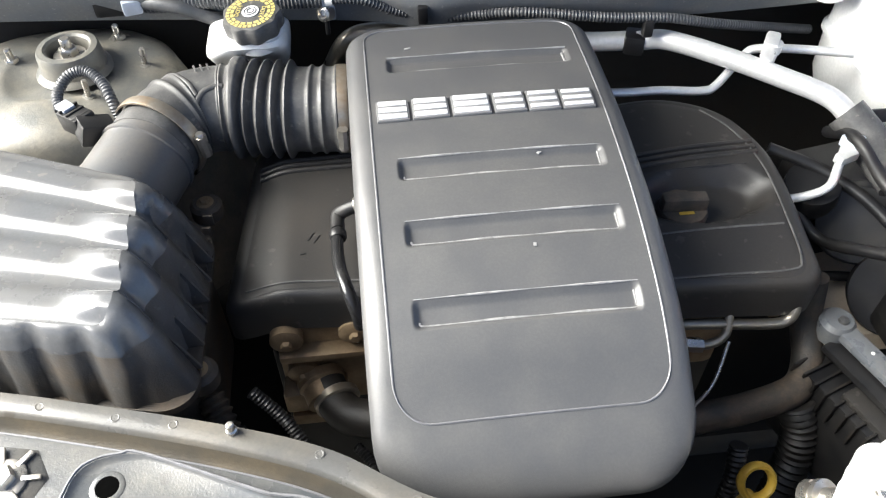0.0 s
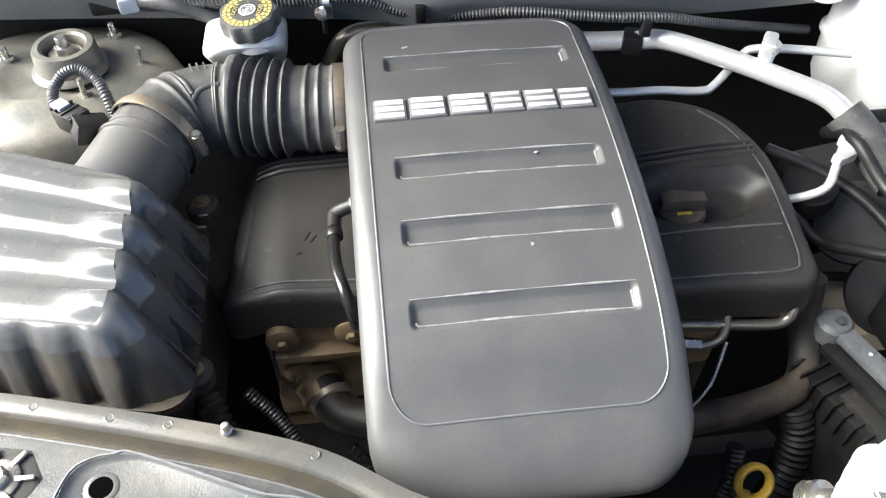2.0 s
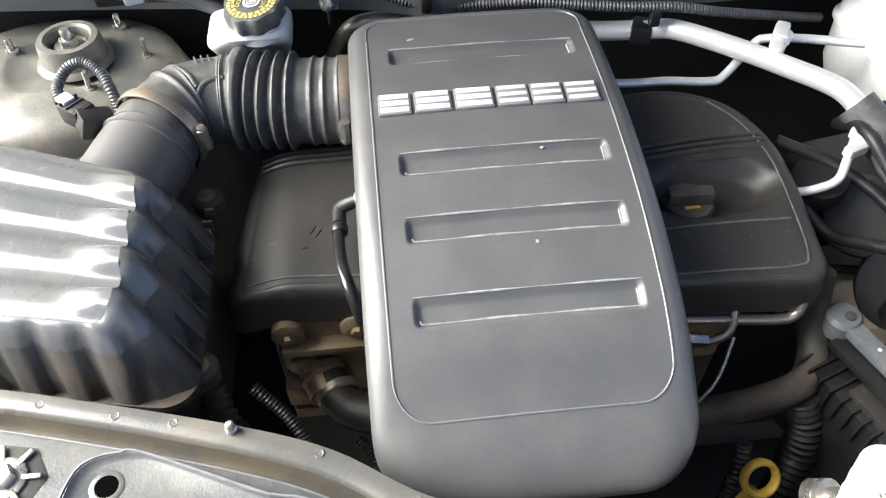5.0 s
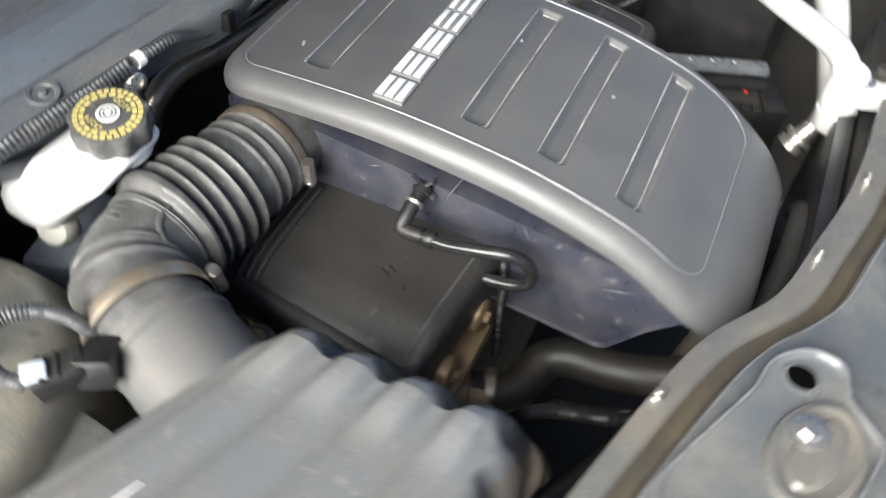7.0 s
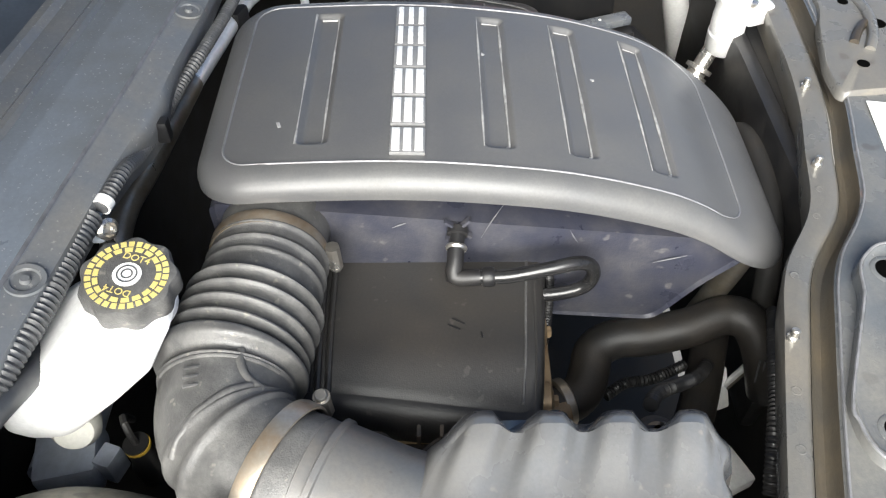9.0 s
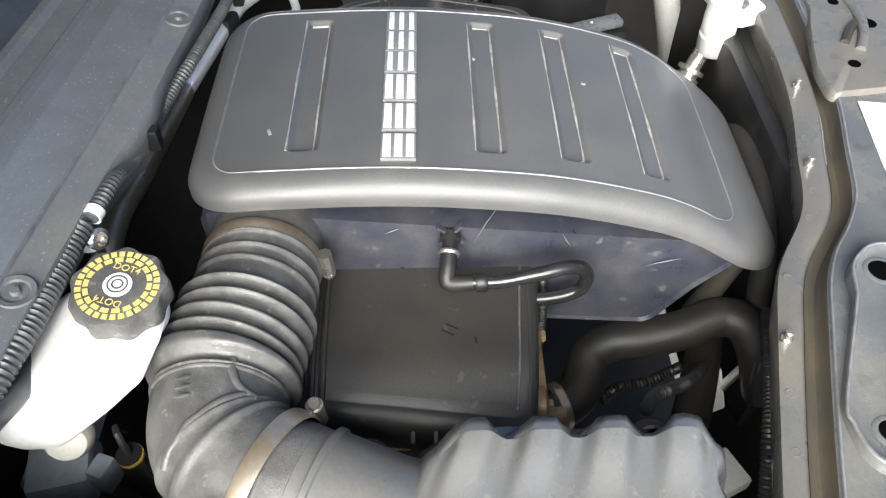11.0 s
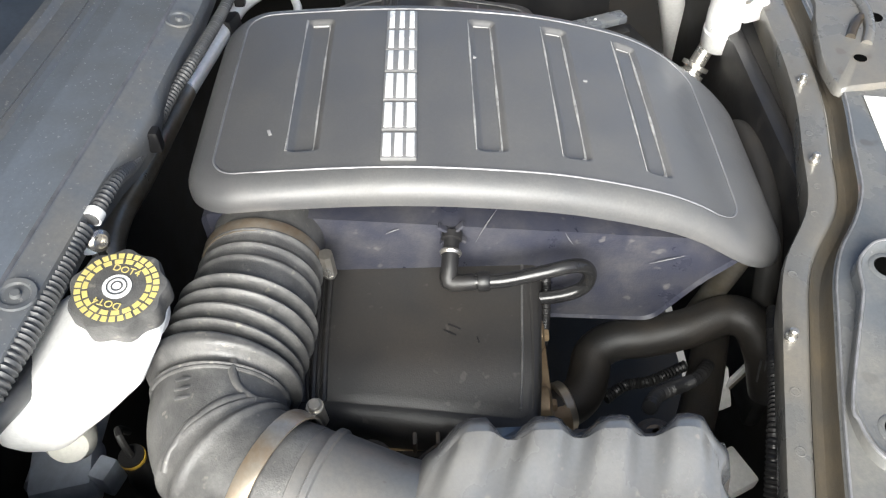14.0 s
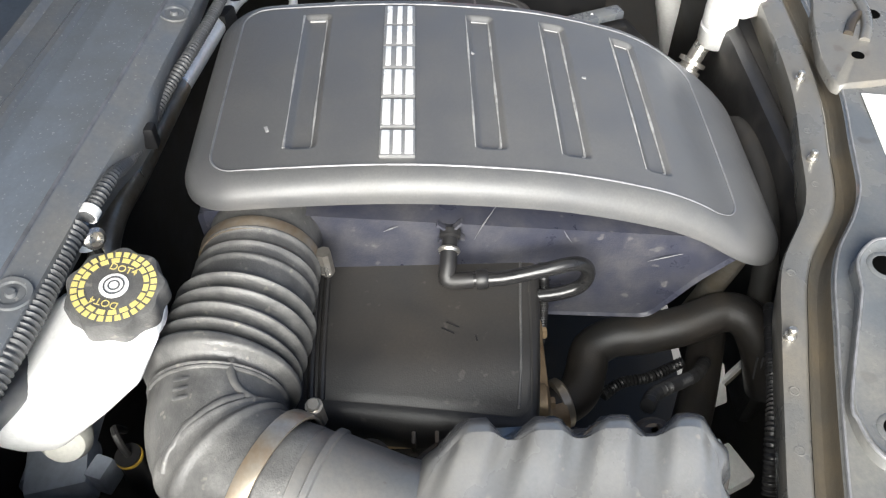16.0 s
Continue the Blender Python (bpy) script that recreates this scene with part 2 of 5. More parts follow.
def rounded(x0, x1, y0, y1, r, n=10, sides=None):
    """Outline of a rounded rectangle, counter-clockwise, with even sides; r is one radius or four (front-left, front-right, rear-right, rear-left)."""
    rs = r if isinstance(r, (tuple, list)) else (r,) * 4
    cs = [(x0 + rs[0], y0 + rs[0], rs[0], 180), (x1 - rs[1], y0 + rs[1], rs[1], 270), (x1 - rs[2], y1 - rs[2], rs[2], 0), (x0 + rs[3], y1 - rs[3], rs[3], 90)]
    arcs = [[(cx + q * math.cos(radians(a0 + 90 * k / n)), cy + q * math.sin(radians(a0 + 90 * k / n))) for k in range(n + 1)] for cx, cy, q, a0 in cs]
    out = []
    for i, arc in enumerate(arcs):
        out += arc
        a, b = arc[-1], arcs[(i + 1) % 4][0]
        m = sides[i] if sides else max(2, int(math.hypot(b[0] - a[0], b[1] - a[1]) / 0.006))
        out += [(a[0] + (b[0] - a[0]) * k / m, a[1] + (b[1] - a[1]) * k / m) for k in range(1, m)]
    return out


def smoothstep(a, b, x):
    t = max(0.0, min(1.0, (x - a) / (b - a)))
    return t * t * (3 - 2 * t)


def spline(table):
    """A smooth function through (x, y) pairs."""
    xs, ys = [p[0] for p in table], [p[1] for p in table]
    m = [0.0] * len(xs)
    for i in range(len(xs)):
        a, b = max(i - 1, 0), min(i + 1, len(xs) - 1)
        m[i] = (ys[b] - ys[a]) / (xs[b] - xs[a])

    def f(x):
        x = max(xs[0], min(xs[-1], x))
        i = max(k for k in range(len(xs) - 1) if xs[k] <= x)
        h = xs[i + 1] - xs[i]
        t = (x - xs[i]) / h
        return ys[i] * (2 * t ** 3 - 3 * t * t + 1) + m[i] * h * (t ** 3 - 2 * t * t + t) + ys[i + 1] * (3 * t * t - 2 * t ** 3) + m[i + 1] * h * (t ** 3 - t * t)
    return f


def fill_lines(a, b, marks, step):
    """Grid lines from a to b with lines at every mark."""
    keys = sorted({a, b, *[m for m in marks if a < m < b]})
    out = []
    for p, q in zip(keys, keys[1:]):
        n = max(1, int(math.ceil((q - p) / step)))
        out += [p + (q - p) * k / n for k in range(n)]
    return out + [b]


def plate(x0, x1, y0, y1, r, height, xs, ys):
    """A sheet over a rounded rectangle: grid lines xs, ys; corners are pulled onto the round."""
    rs = r if isinstance(r, (tuple, list)) else (r,) * 4
    bm = bmesh.new()

    def place(x, y):
        for cx, cy, q, sx, sy in ((x0 + rs[0], y0 + rs[0], rs[0], -1, -1), (x1 - rs[1], y0 + rs[1], rs[1], 1, -1), (x1 - rs[2], y1 - rs[2], rs[2], 1, 1), (x0 + rs[3], y1 - rs[3], rs[3], -1, 1)):
            dx, dy = (x - cx) * sx, (y - cy) * sy
            if dx > 0 and dy > 0 and math.hypot(dx, dy) > 1e-9:
                k = max(dx, dy) / math.hypot(dx, dy)
                return cx + sx * dx * k, cy + sy * dy * k
        return x, y
    grid = []
    for y in ys:
        row = []
        for x in xs:
            px, py = place(x, y)
            row.append(bm.verts.new((px, py, height(px, py))))
        grid.append(row)
    for a, b in zip(grid, grid[1:]):
        for i in range(len(xs) - 1):
            bm.faces.new((a[i], a[i + 1], b[i + 1], b[i]))
    return bm


def strip(left, right, drop=0.004):
    """A thick band between two lines of equal length."""
    top = [(Vector(a), Vector(b)) for a, b in zip(left, right)]
    d = Vector((0, 0, drop))
    return loft([[a, b, b - d, a - d] for a, b in top], True, True, True)


# ---- setting ----
def sheet(x0, x1, y0, y1, z, nx=24, ny=24):
    return plate(x0, x1, y0, y1, 0.001, lambda x, y: z, fill_lines(x0, x1, (), (x1 - x0) / nx), fill_lines(y0, y1, (), (y1 - y0) / ny))


tagged(part("ground", sheet(-60, 60, -60, 60, 0.0), M_FLOOR, None), "pale dusty concrete ground under the car", "ground", kind="structure")

# inner walls of the engine bay, near black to deepen its shade
bay = thing("engine_bay", "near-black sheet metal walls that keep the engine bay dark", "engine bay", (0, 0.5, 0.3), kind="structure")
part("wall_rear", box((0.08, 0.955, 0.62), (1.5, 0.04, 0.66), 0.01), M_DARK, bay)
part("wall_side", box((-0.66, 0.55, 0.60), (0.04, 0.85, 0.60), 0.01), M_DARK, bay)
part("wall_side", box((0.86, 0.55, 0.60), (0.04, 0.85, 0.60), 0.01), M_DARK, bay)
# unseen tray, added to stop ground light and darken the bay
part("light_block_tray", box((0.10, 0.56, 0.235), (1.5, 0.80, 0.01), 0.003), M_DARK, bay)
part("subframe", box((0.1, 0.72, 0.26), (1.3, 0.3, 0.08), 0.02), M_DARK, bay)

# engine block under the covers; its dark mass also blocks light from below
block = thing("engine_block", "grimy cast alloy engine block with brown stains", "engine", (0.1, 0.58, 0.3))
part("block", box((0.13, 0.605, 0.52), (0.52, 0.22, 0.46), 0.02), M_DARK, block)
part("cylinder_head", box((0.13, 0.590, 0.735), (0.50, 0.206, 0.15), 0.010), M_CAST, block, "brown stained alloy cylinder head")
for px, pz in ((-0.105, 0.795), (-0.035, 0.800), (-0.095, 0.735)):
    part("boss", lathe([(0.017, 0), (0.017, 0.012), (0.012, 0.015)], (px, 0.489, pz), (0, -1, 0)), M_CAST, block)
    part("bolt", hexbolt((px, 0.476, pz), 0.006, 0.007, (0, -1, 0)), M_CAST, block)
part("ledge", box((-0.07, 0.480, 0.772), (0.09, 0.022, 0.012), 0.004), M_CAST, block)
part("ledge", box((-0.085, 0.476, 0.70), (0.07, 0.03, 0.035), 0.006), M_CAST, block)
part("ledge", box((-0.09, 0.475, 0.668), (0.05, 0.03, 0.02), 0.004), M_CAST, block)

# ---- ribbed top cover ----
COVER_Z = spline([(0.23, 0.862), (0.25, 0.871), (0.272, 0.882), (0.31, 0.903), (0.35, 0.930), (0.387, 0.947), (0.46, 0.967), (0.53, 0.977), (0.60, 0.982), (0.68, 0.981), (0.74, 0.977), (0.80, 0.966)])
SLOTS = [(0.661, 0.687), (0.509, 0.535), (0.440, 0.465), (0.370, 0.394)]
SLOT_X = (0.020, 0.209)
SLOPE = (-0.0020, -0.0012, -0.0004, 0.0008, 0.0022, 0.0036, 0.0050, 0.0062, 0.0074)


def cover_height(x, y):
    z = COVER_Z(y) + 0.0025 * (1 - ((x - 0.115) / 0.12) ** 2)
    for a, b in SLOTS:
        # rounded corners, soft rims
        q = 0.006
        u, v = min(x - SLOT_X[0], SLOT_X[1] - x), min(y - a, b - y)
        d = q - math.hypot(q - u, q - v) if u < q and v < q else min(u, v)
        z -= 0.0052 * smoothstep(-0.0012, 0.0062, d)
    return z


def top_cover():
    ob = thing("engine_cover", "dark grey ribbed plastic engine cover over the intake", "engine cover", (0.115, 0.53, 0.80))
    px = (-0.001, 0.224)
    py = (0.307, 0.745)
    r_in = (0.030, 0.030, 0.022, 0.022)
    marks_x = [SLOT_X[0] + k for k in SLOPE] + [SLOT_X[1] - k for k in SLOPE]
    marks_y = [m for a, b in SLOTS for m in [a + k for k in SLOPE] + [b - k for k in SLOPE]]
    top = plate(*px, *py, r_in, cover_height, fill_lines(*px, marks_x, 0.006), fill_lines(*py, marks_y, 0.005))
    rings = []
    lip, front, drop = 0.0205, 0.052, 0.0185
    for s in (1.0, 0.9, 0.78, 0.65, 0.52, 0.40, 0.29, 0.19, 0.11, 0.05, 0.012, 0.0):
        o, f = lip * (1 - s), front * (1 - s)
        d = drop * (1 - math.sqrt(max(0, 1 - (1 - s) ** 2)))
        ring = rounded(px[0] - o, px[1] + o, py[0] - f, py[1] + o * 1.25, [q + o * k for q, k in zip(r_in, (1.2, 1.2, 1.1, 1.1))], sides=(30, 64, 30, 64))
        rings.append([(x, y, COVER_Z(y) + 0.0025 * (1 - ((min(max(x, px[0]), px[1]) - 0.115) / 0.12) ** 2) - d) for x, y in ring])
    for o, d in ((lip, drop + 0.004), (lip - 0.002, drop + 0.006), (lip - 0.016, drop + 0.005)):
        ring = rounded(px[0] - o, px[1] + o, py[0] - o * front / lip, py[1] + o * 1.25, [q + o * k for q, k in zip(r_in, (1.2, 1.2, 1.1, 1.1))], sides=(30, 64, 30, 64))
        rings.append([(x, y, COVER_Z(y) - d) for x, y in ring])
    part("shell", merge(top, loft(rings)), M_COVER, ob)
    # pale bead round the flat, painted as an edge catching light
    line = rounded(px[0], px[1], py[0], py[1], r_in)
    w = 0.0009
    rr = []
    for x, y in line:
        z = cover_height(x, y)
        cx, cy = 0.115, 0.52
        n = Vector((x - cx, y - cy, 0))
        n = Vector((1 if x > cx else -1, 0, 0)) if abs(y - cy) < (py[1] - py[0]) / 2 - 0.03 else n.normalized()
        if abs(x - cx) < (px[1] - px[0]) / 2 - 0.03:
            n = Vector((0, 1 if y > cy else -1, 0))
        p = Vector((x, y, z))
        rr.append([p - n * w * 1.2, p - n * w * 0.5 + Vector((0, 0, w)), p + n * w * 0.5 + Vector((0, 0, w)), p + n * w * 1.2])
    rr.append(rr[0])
    part("edge_line", loft(rr, False), M_BEAD, ob, "thin pale line painted as the lit edge of the flat top")
    # worn edges of the recesses, painted pale where the rims glint
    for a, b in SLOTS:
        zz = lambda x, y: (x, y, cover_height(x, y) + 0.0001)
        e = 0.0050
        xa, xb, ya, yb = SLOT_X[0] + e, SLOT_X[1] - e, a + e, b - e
        part("worn_glint_edge", tube([zz(xa, ya + 0.003), zz(xa + 0.001, ya + 0.0005), zz(xa + 0.015, ya), zz(xa + 0.05, ya), zz(0.10, ya), zz(0.15, ya), zz(xb - 0.002, ya), zz(xb, ya + 0.002), zz(xb, yb)], lambda s, t: 0.00045 + 0.0009 * abs(math.sin(s * 41 + a * 90)) ** 2, 6, 0.003), M_WORN_GLINT, ob, "worn pale edge of a recess with its glint painted in")
        part("worn_glint_edge", tube([zz(SLOT_X[0] + 0.001, b + 0.0002), zz(0.06, b + 0.0002), zz(0.12, b + 0.0002), zz(0.17, b + 0.0002), zz(SLOT_X[1] - 0.001, b + 0.0002)], lambda s, t: 0.0004 + 0.0008 * abs(math.sin(s * 33 + a * 50)) ** 3, 6, 0.003), M_WORN_GLINT, ob, "worn pale edge of a recess with its glint painted in")
    # body below the lip
    side = [(0.762, 0.940), (0.762, 0.79), (0.50, 0.79), (0.364, 0.777), (0.330, 0.83), (0.296, 0.868), (0.315, 0.890)]
    rings = []
    pts = curve_poly(side, 0.012)
    for x, sc in ((-0.0005, 0.985), (-0.004, 1.0), (0.227, 1.0), (0.2235, 0.985)):
        cy, cz = 0.53, 0.87
        rings.append([(x, cy + (y - cy) * sc, cz + (z - cz) * sc) for y, z in pts])
    part("intake_body", loft(rings, True, True, True), M_BODY, ob, "dark blue-grey dusty side wall under the lip")
    # small chips on the flat
    for x, y, l, tn in ((0.044, 0.703, 0.007, 20), (0.128, 0.432, 0.004, 80), (0.150, 0.532, 0.005, 40)):
        part("chip", box((x, y, cover_height(x, y) + 0.0002), (l, 0.0028, 0.0008), 0.0003, tn), M_WORN_GLINT, ob, "small pale chip")
    # scratches on the side wall
    for a, b in (((0.519, 0.936), (0.536, 0.896)), ((0.381, 0.862), (0.352, 0.871)), ((0.46, 0.905), (0.452, 0.890)), ((0.60, 0.915), (0.612, 0.909))):
        part("scratch", tube([(-0.0041, *a), (-0.0041, (a[0] + b[0]) / 2 + 0.0006, (a[1] + b[1]) / 2), (-0.0041, *b)], lambda s, t: 0.0007 * max(0.25, 1 - abs(2 * s / t - 1)), 6, 0.004), M_BEAD, ob, "pale scratch")
    # raised silver badge: six plain blocks
    xs = [(0.006, 0.036), (0.040, 0.074), (0.078, 0.114), (0.118, 0.148), (0.151, 0.181), (0.184, 0.215)]
    for i, (a, b) in enumerate(xs):
        c = (a + b) / 2
        zc = COVER_Z(0.597) + 0.0025 * (1 - ((c - 0.115) / 0.12) ** 2)
        tl = math.degrees(math.atan2(COVER_Z(0.612) - COVER_Z(0.582), 0.03))
        blk = part("badge_block", box((c, 0.597, zc + 0.0008), (b - a + 0.001, 0.0285, 0.0036), 0.0012, tilt=(tl, 0)), M_BADGE_EDGE, ob, "raised silver badge block with grey rim")
        for dy in (-0.0093, 0.0, 0.0093):
            part("bar", box((c, 0.597 + dy, zc + 0.0030 + dy * math.tan(radians(tl))), (b - a - 0.003, 0.0066 if i < 3 else 0.0048, 0.0016), 0.0007, tilt=(tl, 0)), M_CHROME, blk, "worn silver bar")
    return ob


def curve_poly(pts, r, n=5):
    """Round the corners of a closed polygon."""
    out = []
    for i, p in enumerate(pts):
        p, a, b = Vector(p), Vector(pts[i - 1]), Vector(pts[(i + 1) % len(pts)])
        q = min(r, (a - p).length * 0.45, (b - p).length * 0.45)
        s, e = p + (a - p).normalized() * q, p + (b - p).normalized() * q
        for k in range(n + 1):
            t = k / n
            out.append(tuple(s * (1 - t) ** 2 + p * 2 * t * (1 - t) + e * t * t))
    return out


top_cover()

# ---- camshaft cover ----
VC_OUT = [(-0.163, 0.491), (0.10, 0.466), (0.436, 0.440), (0.440, 0.560), (0.436, 0.628), (0.412, 0.690), (0.350, 0.728), (0.20, 0.735), (-0.140, 0.715), (-0.143, 0.690)]


def corner_mix(pts):
    """Small rounds at the front corners, large ones behind."""
    out = []
    for i, p in enumerate(pts):
        k = len(pts)
        tri = curve_poly(pts, 0.016 if i in (0, 8, 9) else 0.030 if i == 2 else 0.05, 8)
        out += tri[i * 9:i * 9 + 9]
    return out


def camshaft_cover():
    ob = thing("camshaft_cover", "dusty black plastic camshaft cover beside the ribbed cover", "engine cover", (0.14, 0.58, 0.79))
    base = corner_mix(VC_OUT)
    dense = []
    for i, p in enumerate(base):
        a, b = Vector(p), Vector(base[(i + 1) % len(base)])
        m = max(1, int((b - a).length / 0.008))
        dense += [a + (b - a) * k / m for k in range(m)]
    c = Vector((0.14, 0.59))

    def zt(x, y):
        z = 0.860 + 0.022 * smoothstep(0.15, 0.40, x) * smoothstep(0.42, 0.62, y)
        z -= 0.020 * smoothstep(-0.09, -0.16, x)
        z -= 0.022 * smoothstep(0.060, 0.040, math.hypot((x - 0.345) * 0.8, (y - 0.563) * 1.5))
        return z
    rings = []
    for o, d in ((0.0, 0.052), (0.0, 0.016), (0.0015, 0.010), (0.005, 0.0045), (0.010, 0.0012), (0.016, 0.0), (0.018, 0.0006), (0.0195, 0.0006), (0.021, 0.0)):
        ring = []
        for p in dense:
            q = p + (c - p).normalized() * o * (1 + 0.5 * abs((p - c).normalized().x) * 0)
            ring.append((q.x, q.y, zt(q.x, q.y) - (d if d < 0.05 or q.y < 0.5 else 0.028)))
        rings.append(ring)
    for k in range(1, 40):
        f = k / 40
        ring = []
        for p in dense:
            q = p + (c - p).normalized() * 0.021
            q = q + (c - q) * f
            ring.append((q.x, q.y, zt(q.x, q.y)))
        rings.append(ring)
    part("shell", loft(rings, True, False, True), M_VALVE, ob)
    for dy in (0.0, 0.0085, 0.017):
        part("ridge", tube([(0.262, 0.612 + dy, zt(0.262, 0.62) + 0.0008), (0.34, 0.612 + dy, zt(0.34, 0.62) + 0.0008), (0.418, 0.612 + dy, zt(0.418, 0.62) + 0.0005)], 0.0030, 8), M_VALVE, ob)
        part("ridge", tube([(-0.128, 0.662 + dy, zt(-0.128, 0.66) + 0.0008), (-0.10, 0.662 + dy, zt(-0.10, 0.66) + 0.0008), (-0.06, 0.663 + dy, 0.8608), (-0.01, 0.664 + dy, 0.8608)], 0.0030, 8), M_VALVE, ob)
    part("groove_line", tube([(0.262, 0.518, zt(0.262, 0.518) + 0.0003), (0.34, 0.516, zt(0.34, 0.516) + 0.0003), (0.412, 0.514, zt(0.412, 0.514) + 0.0003)], 0.0013, 6), M_RUBBER, ob)
    part("edge_line", tube([(0.258, 0.4625, zt(0.26, 0.4625) + 0.0004), (0.33, 0.461, zt(0.33, 0.461) + 0.0004), (0.398, 0.459, zt(0.398, 0.459) + 0.0004), (0.414, 0.470, zt(0.414, 0.470) + 0.0004), (0.418, 0.52, zt(0.418, 0.52) + 0.0004), (0.417, 0.59, zt(0.417, 0.59) + 0.0004), (0.404, 0.650, zt(0.404, 0.650) + 0.0004), (0.38, 0.69, zt(0.38, 0.69) + 0.0004)], 0.0012, 6), M_RUBBER, ob)
    part("edge_line", tube([(-0.138, 0.506, zt(-0.138, 0.5) + 0.0004), (-0.10, 0.502, zt(-0.10, 0.5) + 0.0004), (-0.06, 0.499, 0.8604), (0.0, 0.494, 0.8604)], 0.0012, 6), M_RUBBER, ob)
    part("step_line", tube([(0.255, 0.600, zt(0.255, 0.6) + 0.0004), (0.33, 0.601, zt(0.33, 0.6) + 0.0004), (0.40, 0.596, zt(0.40, 0.596) + 0.0004)], 0.0014, 6), M_VALVE, ob)
    for x, y, l, tn in ((-0.072, 0.560, 0.012, 60), (-0.066, 0.556, 0.012, 60), (-0.080, 0.537, 0.006, 10)):
        part("scuff", box((x, y, 0.8603), (l, 0.0016, 0.0008), 0.0003, tn), M_BLACK, ob, "small black scuff mark")
    return ob


camshaft_cover()
cap = thing("oil_filler_cap", "dusty brown-black oil filler cap in its well", "oil cap", (0.318, 0.552, 0.852))
part("cap", lathe([(0.026, -0.002), (0.027, 0.012), (0.025, 0.016), (0.0, 0.017)], (0.318, 0.552, 0.852), lobes=12, lobe=0.02, segs=48, cap1=False), M_AIRBASE, cap)
part("grip", box((0.318, 0.552, 0.872), (0.048, 0.016, 0.022), 0.004, -4), M_AIRBASE, cap)
part("mark", box((0.318, 0.540, 0.8695), (0.016, 0.004, 0.001), 0.0004), M_YELLOW, cap, "faded yellow printed mark")

# ---- intake hose ----
def band(p, d, r, width, mat, parent, screw_dir, label):
    """A worm clamp: band round the axis d at p, with its screw."""
    d = Vector(d).normalized()
    cl = part("clamp", lathe([(r, -width / 2), (r + 0.0016, -width / 2), (r + 0.0022, -width * 0.3), (r + 0.0022, width * 0.3), (r + 0.0016, width / 2), (r, width / 2)], p, d, 40, False, False), mat, parent, label)
    s = Vector(screw_dir)
    s = (s - d * s.dot(d)).normalized()
    t = d.cross(s)
    at = Vector(p) + s * (r + 0.006)
    part("screw_housing", tube([at - t * 0.011, at, at + t * 0.011], 0.0062, 8), M_STEEL, cl)
    part("screw", merge(lathe([(0.0048, 0), (0.0048, 0.005), (0.004, 0.006)], at + t * 0.011, t, 8), lathe([(0.0062, -0.001), (0.0062, 0.001)], at + t * 0.012, t, 14)), M_STEEL, cl, "zinc plated hex screw")
    return cl


def intake_hose():
    ob = thing("intake_hose", "dusty black ribbed rubber air intake hose", "hose", (-0.12, 0.70, 0.86))
    path = [(0.006, 0.711, 0.902), (-0.05, 0.713, 0.903), (-0.10, 0.718, 0.904), (-0.150, 0.725, 0.905), (-0.187, 0.721, 0.906), (-0.212, 0.703, 0.907), (-0.227, 0.675, 0.906), (-0.233, 0.659, 0.905)]

    def radius(s, total):
        r = 0.0470
        if s < 0.036:
            return r - 0.0008
        for c in (0.041, 0.056, 0.069):
            r += 0.0026 * math.exp(-((s - c) / 0.0024) ** 2)
        # four deep, thin folds
        for k in range(4):
            r += 0.0078 * math.exp(-((s - 0.0925 - 0.0138 * k) / 0.0036) ** 2)
            r -= 0.0022 * math.exp(-((s - 0.0994 - 0.0138 * k) / 0.0030) ** 2)
        r += 0.0098 * math.exp(-((s - 0.1500) / 0.0075) ** 4)
        r += 0.0024 * math.exp(-((s - 0.166) / 0.0022) ** 2)
        if s > 0.200:
            r += 0.0026 * math.exp(-((s - 0.221) / 0.003) ** 2) + 0.0018 * math.exp(-((s - 0.209) / 0.0025) ** 2)
        return r
    part("hose", tube(path, radius, 48, 0.0010), M_RUBBER, ob)
    band((-0.030, 0.7125, 0.9025), (1, -0.03, -0.02), 0.0472, 0.014, M_BAND, ob, (0.0, -1.0, 0.05), "dull copper-tinted steel clamp band")
    band((-0.2255, 0.6785, 0.9063), (-0.45, -0.89, -0.03), 0.0500, 0.013, M_BAND, ob, (0.9, -0.5, 0.12), "bright steel clamp band with a copper tint")
    # raised webs on the elbow
    line = curve_points(path, 0.0013)

    def on(s, deg, r):
        k = min(len(line) - 2, max(1, int(s / 0.0013)))
        d = (line[k + 1] - line[k - 1]).normalized()
        side = d.cross(Vector((0, 0, 1))).normalized()
        up = side.cross(d).normalized()
        return line[k] + side * (r * math.cos(radians(deg))) + up * (r * math.sin(radians(deg)))
    R = 0.0478
    Q = 0.0458
    part("web", tube([on(0.159, 112, Q), on(0.168, 113, Q), on(0.180, 117, Q), on(0.192, 123, Q), on(0.206, 132, Q)], 0.0034, 10), M_RUBBER, ob)
    part("web", tube([on(0.198 + 0.00012 * (122 - g), g, Q) for g in range(122, 29, -8)], 0.0034, 10), M_RUBBER, ob)
    part("web", tube([on(0.166, g, R - 0.0004) for g in range(150, 20, -10)], 0.0016, 8), M_RUBBER, ob)
    for k in range(3):
        part("raised_mark", box(on(0.174 + 0.006 * k, 76, R), (0.002, 0.013, 0.0016), 0.0004, 20, tilt=(14, -8)), M_RUBBER, ob)
    return ob


intake_hose()

